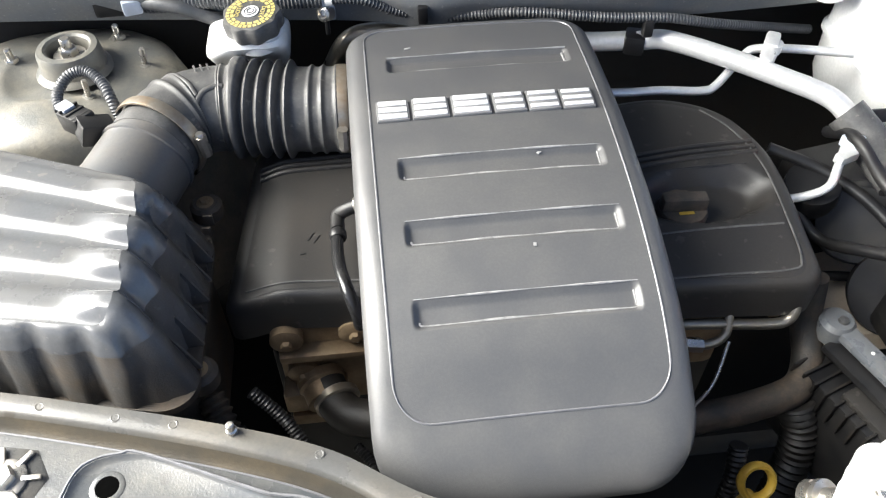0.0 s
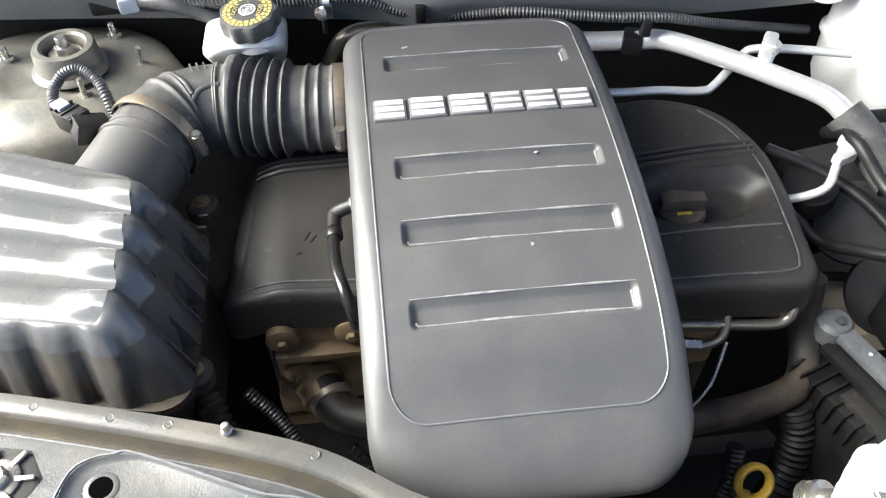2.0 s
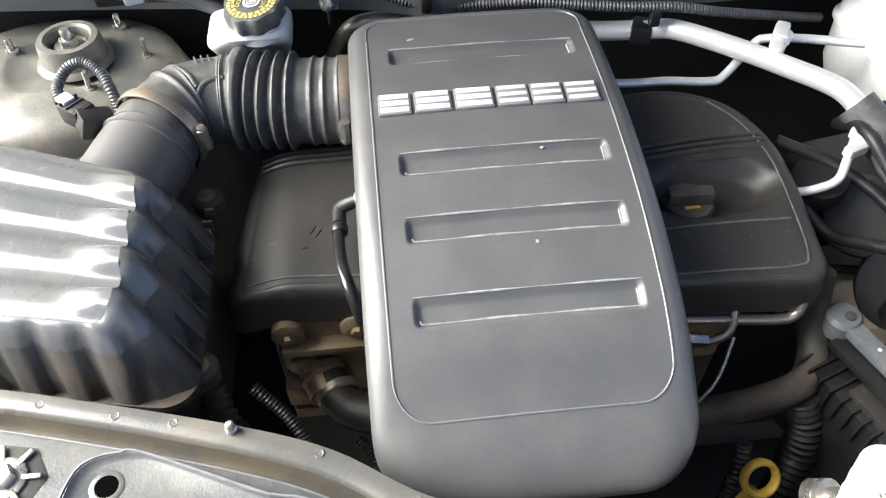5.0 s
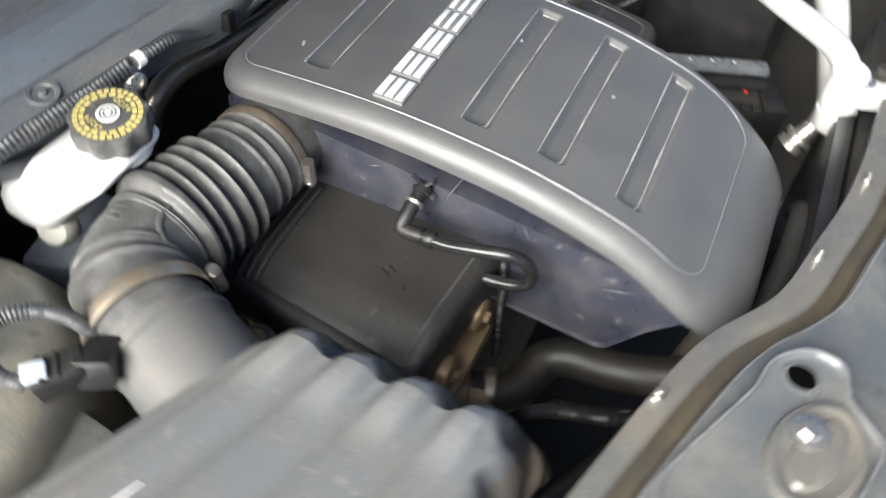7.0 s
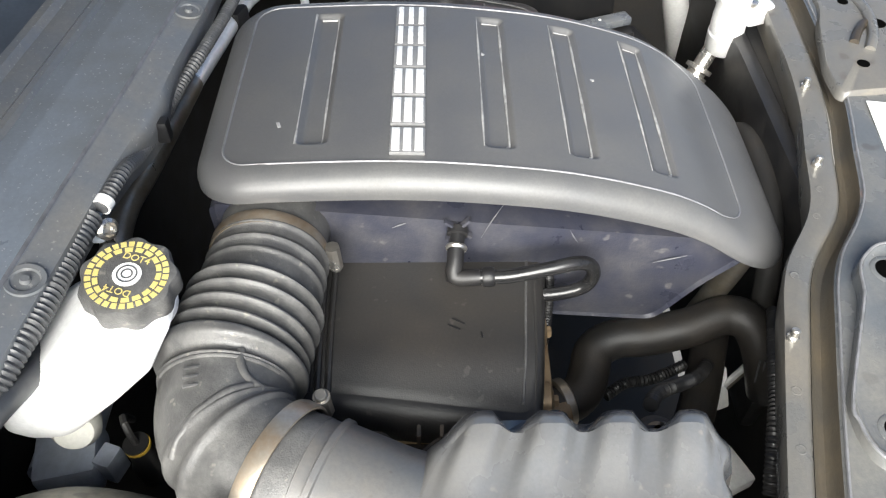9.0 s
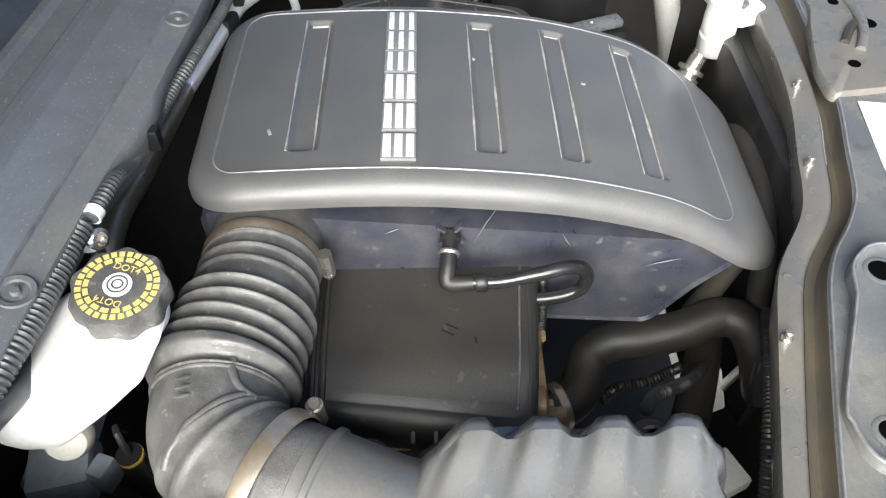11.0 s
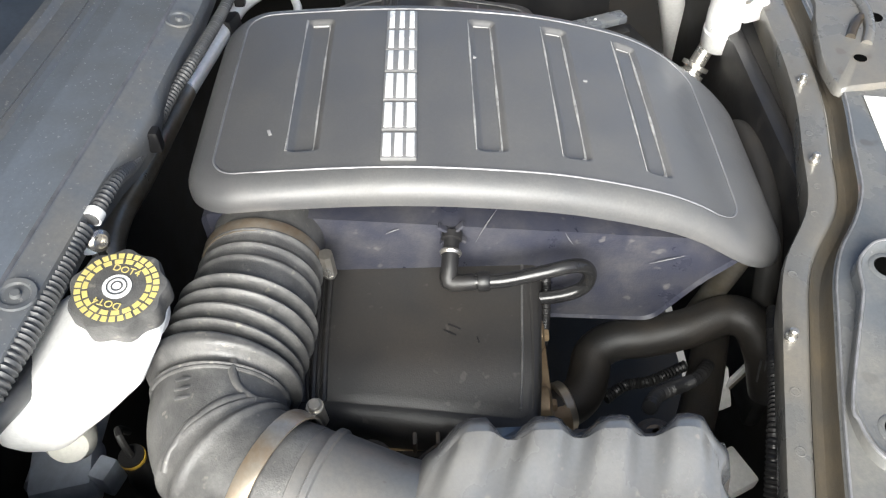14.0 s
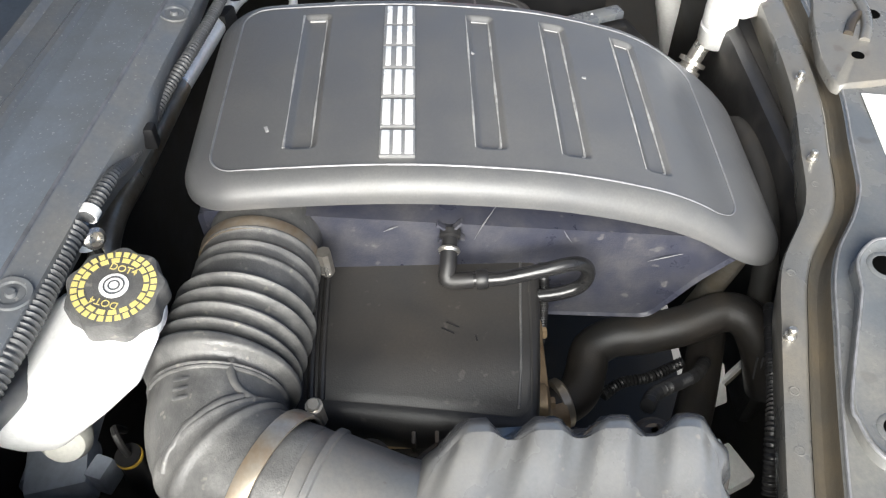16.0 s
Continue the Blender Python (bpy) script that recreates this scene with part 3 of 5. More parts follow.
# ---- air filter housing ----
def air_filter_housing():
    ob = thing("air_filter_housing", "grey plastic air filter housing with four raised ribs", "air filter", (-0.32, 0.48, 0.78))
    x0, x1, y0, y1 = -0.500, -0.174, 0.370, 0.585
    ribs = [0.410, 0.453, 0.493, 0.534]

    def shear(x, y):
        return y + 0.42 * (-0.19 - x) * smoothstep(y0, y1, y) + 0.20 * (-0.19 - x) * (1 - smoothstep(y0, y1, y))

    def rib(y):
        return max(smoothstep(0.0185, 0.0060, abs(y - c)) for c in ribs)
    RIB = 0.0120

    def top(x, y):
        k = smoothstep(-0.398, -0.388, x)
        z = 0.948 - 0.010 * smoothstep(0.55, 0.60, y) + (0.0032 + (RIB - 0.0032) * smoothstep(-0.265, -0.222, x)) * rib(y) * k
        return z
    o = 0.044
    tx, ty = (x0 + 0.03, x1 - o), (y0 + 0.020, y1 - 0.03)
    marks = [c + s * d for c in ribs for d in (0.0060, 0.0085, 0.0105, 0.0125, 0.0145, 0.0165, 0.0185) for s in (-1, 1)]
    bm = plate(*tx, *ty, 0.02, top, fill_lines(*tx, (-0.398, -0.393, -0.388), 0.008), fill_lines(*ty, marks, 0.005))
    rings = []
    for s in (1.0, 0.92, 0.84, 0.74, 0.62, 0.48, 0.32, 0.15, 0.0):
        inset = [0.03 * s ** 0.9, o * s ** 0.9, 0.020 * s ** 0.9, 0.03 * s ** 0.9]
        # steep wall, then a broad shoulder to the top
        drop = 0.082 * (1 - s) ** 1.9
        ring = rounded(x0 + inset[0], x1 - inset[1], y0 + inset[2], y1 - inset[3], 0.02 + 0.012 * (1 - s))
        out = []
        for x, y in ring:
            yy = (y - y0 - inset[2]) / (y1 - inset[3] - y0 - inset[2]) * (ty[1] - ty[0]) + ty[0]
            w = rib(yy) * (1 - s)
            right = smoothstep(x1 - inset[1] - 0.02, x1 - inset[1] - 0.004, x)
            front = smoothstep(y0 + inset[2] + 0.012, y0 + inset[2] + 0.002, y)
            fl = max(smoothstep(0.016, 0.009, abs(x - c)) for c in (-0.225, -0.265, -0.305, -0.345, -0.385, -0.425))
            dx = 0.016 * (rib(yy) - 0.6) * right * (1 - s) ** 0.5
            dy = -0.007 * (fl - 0.3) * front * (1 - s) ** 0.5
            z = 0.948 - drop + RIB * rib(yy) * right * s - 0.010 * smoothstep(0.55, 0.60, yy) * s
            if s > 0.99:
                z = top(x, y)
            out.append((x + dx, y + dy, z))
        rings.append(out)
    lid, skirt = merge(bm, loft(rings[:6])), loft(rings[5:])
    for b in (lid, skirt):
        for v in b.verts:
            v.co.y = shear(v.co.x, v.co.y)
    part("lid", lid, M_AIRBOX, ob, angle=85)
    # walls painted darker than the lid: shade and brown stains together
    part("skirt", skirt, M_AIRSIDE, ob, "brown-stained side walls with shade in their grey", angle=85)
    ring = [(x, y) for x, y in rounded(x0 - 0.006, x1 + 0.006, y0 - 0.006, y1 + 0.006, 0.036)]
    fl = loft([[(x, y, z) for x, y in ring] for z in (0.866, 0.858)], True, True, True)
    ring2 = rounded(x0 + 0.004, x1 - 0.006, y0 + 0.004, y1 - 0.004, 0.032)
    bs = loft([[(x, y, z) for x, y in ring2] for z in (0.859, 0.70)], True, False, True)
    for b in (fl, bs):
        for v in b.verts:
            v.co.y = shear(v.co.x, v.co.y)
    part("flange", fl, M_AIRBASE, ob, "dusty brown flange")
    part("base", bs, M_AIRBASE, ob, "dirty black lower half")
    for p in ((-0.172, 0.408), (-0.184, 0.622)):
        lug = part("lug", lathe([(0.017, 0.844), (0.017, 0.858), (0.013, 0.862)], (p[0], p[1], 0), (0, 0, 1), 20), M_AIRBASE, ob)
        part("bolt", hexbolt((p[0], p[1], 0.861), 0.0055, 0.005), M_CAST, lug, "rusty hex bolt")
    # teeth along the side flange
    for k in range(10):
        part("rib_tab", box((-0.176, 0.435 + 0.017 * k, 0.868), (0.010, 0.003, 0.014), 0.001), M_AIRBASE, ob)
    for k in range(7):
        x = -0.215 - 0.034 * k
        part("fin", loft([[(x + s, 0.409 + 0.2 * (-0.19 - x), 0.925), (x + s, 0.377 + 0.2 * (-0.19 - x), 0.872), (x + s, 0.392 + 0.2 * (-0.19 - x), 0.868)] for s in (-0.0014, 0.0014)], True, True, True), M_AIRSIDE, ob)
    for k in range(6):
        y = 0.420 + 0.025 * k
        part("fin", loft([[(-0.206, y + 0.004 + t, 0.936), (-0.166, y - 0.014 + t, 0.868), (-0.185, y - 0.014 + t, 0.866)] for t in (-0.0013, 0.0013)], True, True, True), M_AIRSIDE, ob)
    part("glint_plate", box((-0.352, 0.585, 0.9488), (0.020, 0.010, 0.0012), 0.0005, -20), M_ALU, ob, "small bright metal tag")
    return ob


air_filter_housing()

# ---- air flow meter ----
meter = thing("air_flow_meter", "dark grey round air flow meter tube with a plug", "sensor", (-0.25, 0.62, 0.86))
AX = Vector((-0.36, -0.92, -0.10)).normalized()
c0 = Vector((-0.2312, 0.6635, 0.9052))
prof = [(0.0465, 0.0), (0.0465, 0.012), (0.0505, 0.013), (0.0505, 0.017), (0.0485, 0.018), (0.0485, 0.060), (0.050, 0.075), (0.053, 0.110)]
part("tube", lathe(prof, c0, AX, 44), M_NECK, meter)
part("sensor_body", box((-0.283, 0.668, 0.932), (0.034, 0.026, 0.024), 0.003, 28, tilt=(0, 20)), M_BLACK, meter)
plug = part("plug", box((-0.303, 0.684, 0.934), (0.036, 0.024, 0.022), 0.003, -42, tilt=(0, -8)), M_BLACK, meter, "black wire plug with pale lock tab")
for k in (-1, 0, 1):
    part("rib", box((-0.303 + 0.008 * k, 0.684 - 0.0075 * k, 0.9455), (0.003, 0.022, 0.003), 0.0008, -42, tilt=(0, -8)), M_HOSE, plug)
part("lock_tab", box((-0.314, 0.693, 0.9455), (0.016, 0.014, 0.005), 0.0015, -42), M_PALE, plug)
part("wire_loom", tube([(-0.322, 0.697, 0.938), (-0.326, 0.714, 0.946), (-0.315, 0.730, 0.957), (-0.298, 0.734, 0.960), (-0.281, 0.722, 0.956), (-0.270, 0.704, 0.946), (-0.264, 0.692, 0.925)], corrugated(0.0058, 0.0034, 0.0005), 12, 0.001), M_LOOM, meter, "corrugated wire sleeve")

# ---- thin crossover tube with its elbow on the cover side ----
vac = thing("breather_tube", "shiny black breather tube clipped to the cover's side", "hose", (-0.035, 0.50, 0.85))
part("spigot", lathe([(0.009, 0), (0.009, 0.006), (0.0065, 0.007), (0.0065, 0.02)], (-0.004, 0.556, 0.908), (-1, 0.1, -0.35)), M_BLACK, vac)
for a in range(4):
    part("fin", box((-0.006, 0.556 + 0.009 * math.cos(a * math.pi / 2 + 0.7), 0.910 + 0.009 * math.sin(a * math.pi / 2 + 0.7)), (0.006, 0.012, 0.0025), 0.0005, 0, tilt=(math.degrees(a * math.pi / 2 + 0.7), 0)), M_BODY, vac)
part("ring", lathe([(0.0085, 0), (0.0095, 0.002), (0.0085, 0.004)], (-0.019, 0.5575, 0.9025), (-1, 0.1, -0.35)), M_STEEL, vac)
part("elbow", tube([(-0.022, 0.558, 0.902), (-0.033, 0.559, 0.896), (-0.041, 0.560, 0.889), (-0.042, 0.552, 0.888), (-0.042, 0.538, 0.889)], 0.0072, 12, 0.003), M_BLACK, vac)
part("collar", lathe([(0.0078, 0), (0.0085, 0.002), (0.0085, 0.008), (0.0075, 0.010)], (-0.042, 0.536, 0.889), (0, -1, 0.05)), M_BLACK, vac)
part("tube", tube([(-0.042, 0.538, 0.889), (-0.043, 0.515, 0.891), (-0.041, 0.484, 0.897), (-0.036, 0.459, 0.899), (-0.031, 0.445, 0.891), (-0.027, 0.439, 0.873), (-0.027, 0.445, 0.857), (-0.029, 0.466, 0.850), (-0.030, 0.500, 0.848)], 0.0062, 14, 0.003), M_SHINY, vac)

# ---- coolant hoses at the front of the engine ----
hose = thing("radiator_hose", "thick black rubber radiator hose with brown dust", "hose", (-0.05, 0.38, 0.70))
part("hose", tube([(-0.072, 0.469, 0.722), (-0.063, 0.447, 0.720), (-0.048, 0.430, 0.720), (-0.026, 0.421, 0.722), (-0.007, 0.414, 0.727), (0.004, 0.393, 0.732), (0.006, 0.358, 0.735), (0.011, 0.318, 0.742), (0.019, 0.280, 0.752), (0.009, 0.257, 0.750), (-0.009, 0.242, 0.725), (-0.021, 0.225, 0.670)], 0.0205, 24, 0.004), M_HOSE, hose)
for k in range(5):
    part("scuff", tube([(-0.007 - 0.0215 + 0.0010 * abs(k - 2), 0.243 + 0.005 * (k - 2), 0.737), (-0.011 - 0.0210 + 0.0010 * abs(k - 2), 0.239 + 0.005 * (k - 2), 0.703)], 0.0011, 6), M_LOOM, hose, "pale scuff on the bend")
out_ = thing("water_outlet", "brown stained round water outlet on the engine", "pipe", (-0.07, 0.46, 0.70))
part("neck", lathe([(0.026, 0), (0.026, 0.010), (0.023, 0.013), (0.023, 0.03)], (-0.080, 0.481, 0.720), (0.3, -0.9, -0.1), 28), M_CAST, out_)
part("ring", lathe([(0.0225, 0), (0.025, 0.002), (0.025, 0.010), (0.0225, 0.012)], (-0.064, 0.457, 0.718), (0.35, -0.93, 0.0), 28), M_BAND, out_)
part("plug", box((-0.030, 0.492, 0.790), (0.024, 0.02, 0.022), 0.004, 15), M_BLACK, out_)
part("connector", tube([(-0.045, 0.486, 0.790), (-0.030, 0.478, 0.790)], 0.006, 10), M_BAND, out_)
for k, (pts, r) in enumerate((([(-0.13, 0.40, 0.83), (-0.10, 0.38, 0.80), (-0.06, 0.33, 0.76), (-0.02, 0.30, 0.72)], 0.006), ([(-0.002, 0.474, 0.86), (-0.004, 0.470, 0.82), (-0.008, 0.468, 0.77), (-0.004, 0.466, 0.70)], 0.0045), ([(-0.013, 0.256, 0.800), (-0.093, 0.292, 0.845), (-0.141, 0.308, 0.855), (-0.177, 0.319, 0.850), (-0.208, 0.324, 0.830)], 0.0058), ([(-0.044, 0.404, 0.700), (-0.029, 0.382, 0.700), (-0.024, 0.354, 0.700), (-0.007, 0.316, 0.700)], 0.0055))):
    lm = thing("wire_loom", "black corrugated wire sleeve among the hoses", "cable", pts[1])
    part("sleeve", tube(pts, corrugated(r, 0.004, 0.0008), 10, 0.0012), M_BLACK, lm)
low = thing("lower_pipe", "dark lower coolant pipe near the radiator", "pipe", (-0.1, 0.33, 0.68))
part("pipe", tube([(-0.24, 0.40, 0.72), (-0.16, 0.365, 0.71), (-0.06, 0.315, 0.70), (0.05, 0.27, 0.69)], 0.019, 18), M_HOSE, low)
fit_ = thing("hose_fitting", "ribbed dark hose fitting beside the filter housing", "pipe", (-0.15, 0.37, 0.80))
part("fitting", tube([(-0.172, 0.410, 0.812), (-0.162, 0.391, 0.800), (-0.152, 0.372, 0.788)], corrugated(0.0125, 0.008, 0.0016), 18, 0.0015), M_AIRBASE, fit_)
part("collar", lathe([(0.013, 0), (0.016, 0.002), (0.016, 0.008), (0.013, 0.010)], (-0.157, 0.381, 0.794), (0.5, -0.8, -0.5), 20), M_DARK, fit_)

# ---- front cross member ----
RAIL_IN = [(-0.70, 0.455, 0.915), (-0.45, 0.402, 0.916), (-0.310, 0.370, 0.916), (-0.245, 0.353, 0.916), (-0.125, 0.319, 0.915), (-0.050, 0.293, 0.909), (0.021, 0.250, 0.905), (0.097, 0.229, 0.902), (0.194, 0.207, 0.900), (0.340, 0.194, 0.900), (0.60, 0.18, 0.900), (0.80, 0.18, 0.900)]
RAIL_W = spline([(-0.7, 0.022), (-0.24, 0.020), (-0.05, 0.024), (0.03, 0.028), (0.2, 0.030), (0.8, 0.032)])


def front_panel():
    ob = thing("front_cross_member", "dusty grey painted steel panel across the car's nose", "body panel", (0, 0.2, 0.80), kind="structure")
    line = curve_points(RAIL_IN, 0.012)

    def off(d, dz):
        return [p + Vector((-0.28 * d * 0.0, -d, dz)) for p in line]
    w = [RAIL_W(p.x) for p in line]
    ring = []
    for p, q in zip(line, w):
        y, z = p.y, p.z
        s = [(y - 0.010, z - 0.045), (y - 0.002, z - 0.006), (y - 0.003, z), (y - q * 0.5, z + 0.001), (y - q * 0.9, z + 0.0002), (y - q, z - 0.0015), (y - q - 0.002, z - 0.005)]
        ring.append([(p.x, a, b) for a, b in s])
    part("flange", loft(ring, False), M_RAIL, ob, "tan dusty welded flange")
    ring = []
    for p, q in zip(line, w):
        y, z = p.y - q - 0.002, p.z - 0.004
        s = [(y, z), (y - 0.003, z - 0.006), (y - 0.007, z - 0.010), (y - 0.0115, z - 0.0115), (y - 0.0135, z - 0.009), (y - 0.015, z - 0.002), (y - 0.016, z + 0.006)]
        ring.append([(p.x, a, b) for a, b in s])
    part("gutter", loft(ring, False), M_GUTTER, ob, "shallow dusty gutter")
    ring = []
    for p, q in zip(line, w):
        y, z = p.y - q - 0.018, p.z + 0.002
        s = [(y, z), (y - 0.003, z + 0.0035), (y - 0.006, z + 0.004), (y - 0.03, z + 0.003), (y - 0.07, z + 0.004), (y - 0.12, z + 0.002), (y - 0.17, z - 0.006), (y - 0.22, z - 0.02), (y - 0.30, z - 0.06)]
        ring.append([(p.x, a, b) for a, b in s])
    part("top_sheet", loft(ring, False), M_PAINT, ob, "dusty blue-grey painted sheet")
    # thin pale tube paints the highlight on the sheet's worn edge
    part("worn_glint_rim", tube([(p.x, p.y - q - 0.0205, p.z + 0.0050) for p, q in list(zip(line, w))[::3]], 0.0012, 6, 0.006), M_BEAD, ob, "worn edge of the sheet with its highlight painted in")
    for x, dy in ((-0.125, 0.008), (0.078, 0.010), (0.20, 0.012)):
        y = min(line, key=lambda p: abs(p.x - x))
        part("stud", merge(lathe([(0.0045, 0), (0.0045, 0.004), (0.0032, 0.0055), (0.0032, 0.011), (0.002, 0.012)], (x, y.y - dy, y.z), segs=12)), M_STEEL, ob, "rusty weld stud")
    for x in (-0.40, -0.33, -0.275, -0.215, -0.17, -0.09, -0.06, -0.02, 0.01, 0.045, 0.12, 0.16, 0.25, 0.30, 0.36):
        y = min(line, key=lambda p: abs(p.x - x))
        part("spot_weld", lathe([(0.0040, 0), (0.0033, 0.0003), (0.0018, -0.0001), (0.0, -0.0001)], (x, y.y - 0.011, y.z + 0.0008), segs=14, cap1=False), M_RAIL, ob)
    for zt, (cx_, cy_), sx_, sy_ in ((0.9165, (-0.290, 0.268), 0.085, 0.085),):
        part("pad", box((cx_, cy_, zt), (sx_, sy_, 0.008), 0.003, -14), M_RAIL, ob, "raised tan pad")
    lp = curve_poly([(0.176, 0.168), (0.182, 0.120), (0.20, -0.02), (0.50, -0.03), (0.50, 0.13), (0.335, 0.138), (0.30, 0.150), (0.22, 0.168)], 0.012, 5)
    lx, ly = 0.33, 0.07
    lpl = part("latch_plate", loft([[(lx + (x - lx) * k, ly + (y - ly) * k, h) for x, y in lp] for k, h in ((1.012, 0.9), (1.0, 0.9095), (0.985, 0.9115), (0.5, 0.9115), (0.05, 0.9115))], True, False, True), M_RAIL, ob, "tan stepped latch plate")
    for x, y, r in ((0.225, 0.128, 0.0065), (0.345, 0.108, 0.006), (0.30, 0.085, 0.009)):
        part("hole", lathe([(r, 0), (r, 0.0006), (0, 0.0008)], (x, y, 0.9115), segs=20, cap1=False), M_VOID, lpl, "dark round hole")
    part("slot", tube([(0.262, 0.125, 0.912), (0.285, 0.112, 0.913), (0.30, 0.100, 0.912)], 0.005, 10), M_GROOVE, lpl)
    part("swage", tube([(0.25, 0.112, 0.9105), (0.28, 0.098, 0.9125), (0.32, 0.09, 0.9125), (0.36, 0.092, 0.9105)], 0.006, 10), M_RAIL, lpl)
    # pressed mount plate with two holes
    z = 0.925
    plate_pts = curve_poly([(-0.063, 0.246), (-0.040, 0.222), (-0.044, 0.192), (-0.075, 0.190), (-0.100, 0.160), (-0.20, 0.19), (-0.245, 0.238), (-0.232, 0.292), (-0.19, 0.297), (-0.09, 0.250)], 0.02, 6)
    cx, cy = -0.14, 0.225
    rings = [[(cx + (x - cx) * k, cy + (y - cy) * k, z + h - 0.004) for x, y in plate_pts] for k, h in ((1.03, -0.012), (1.01, 0.001), (1.0, 0.006), (0.985, 0.009), (0.965, 0.0095), (0.94, 0.007), (0.90, 0.006), (0.5, 0.006), (0.05, 0.006))]
    mp = part("mount_plate", loft(rings, True, False, True), M_PAINT, ob, "pressed mount plate with a worn rim painted bright")
    # same pale highlight along the plate's worn rim
    rim = [(cx + (x - cx) * 0.985, cy + (y - cy) * 0.985, z + 0.0052) for x, y in plate_pts]
    part("worn_glint_rim", tube(rim[::3] + [rim[0]], 0.0013, 6, 0.004), M_BEAD, mp, "worn rim with its highlight painted in")
    for x, y, r in ((-0.069, 0.222, 0.0105), (-0.207, 0.270, 0.0085)):
        part("hole_rim", lathe([(r + 0.004, 0.0), (r + 0.003, 0.0006), (r, 0.0006), (r - 0.0005, -0.001)], (x, y, z + 0.0022), segs=28, cap0=False, cap1=False), M_PAINT, mp)
        part("hole", lathe([(r, 0.0), (0.0, 0.0004)], (x, y, z + 0.0026), segs=28, cap0=True, cap1=False), M_VOID, mp, "dark round hole")
    # oval pressed boss
    ov = lambda a, b: [(-0.128 + a * math.cos(t) * 0.94 + b * math.sin(t) * 0.34, 0.204 - a * math.cos(t) * 0.34 * 0 + b * math.sin(t) - a * math.cos(t) * 0.3) for t in [2 * math.pi * k / 40 for k in range(40)]]
    part("boss", loft([[(x, y, z + h) for x, y in ov(a, b)] for a, b, h in ((0.048, 0.030, 0.001), (0.046, 0.028, 0.006), (0.042, 0.024, 0.0075), (0.036, 0.018, 0.005), (0.033, 0.015, 0.0048), (0.030, 0.012, 0.0075), (0.005, 0.003, 0.0085))], True, False, True), M_RAIL, mp, "tan oval pressing")
    part("bolt", hexbolt((-0.116, 0.212, z + 0.008), 0.008, 0.006), M_STEEL, mp)
    return ob


front_panel()
nutp = thing("clip_nut", "bare metal star clip nut on the front panel", "bolt", (-0.283, 0.285, 0.918))
part("plate", lathe([(0.030, 0), (0.031, 0.003), (0.028, 0.005)], (-0.283, 0.285, 0.918), segs=7), M_RAIL, nutp)
part("nut", hexbolt((-0.283, 0.285, 0.923), 0.010, 0.010), M_STEEL, nutp)
for a in range(7):
    part("tab", box((-0.283 + 0.020 * math.cos(a * 0.9), 0.285 + 0.020 * math.sin(a * 0.9), 0.925), (0.014, 0.004, 0.003), 0.001, math.degrees(a * 0.9)), M_STEEL, nutp)
lab = thing("white_label", "white paper label stuck on the front panel", "label", (0.10, 0.128, 0.906))
part("sheet", box((0.100, 0.128, 0.9068), (0.130, 0.050, 0.0012), 0.0004, -7, tilt=(2, 0)), M_LABEL, lab)
for k in range(4):
    part("print_bar", box((0.062 + 0.024 * k, 0.128 - 0.003 * k, 0.9076), (0.016, 0.002, 0.0006), 0.0002, -7), M_LOOM, lab)

# fan shroud and radiator behind the cross member
rad = thing("radiator", "black radiator with plastic fan shroud", "radiator", (0.1, 0.20, 0.45))
part("core", box((0.08, 0.185, 0.62), (1.0, 0.03, 0.48), 0.006), M_DARK, rad)
part("shroud", box((0.20, 0.214, 0.72), (0.42, 0.02, 0.30), 0.008), M_BLACK, rad)
part("shroud_arch", tube([(0.03, 0.238, 0.74), (0.06, 0.240, 0.81), (0.13, 0.232, 0.83), (0.22, 0.226, 0.82), (0.30, 0.220, 0.75)], 0.012, 12), M_DARK, rad)

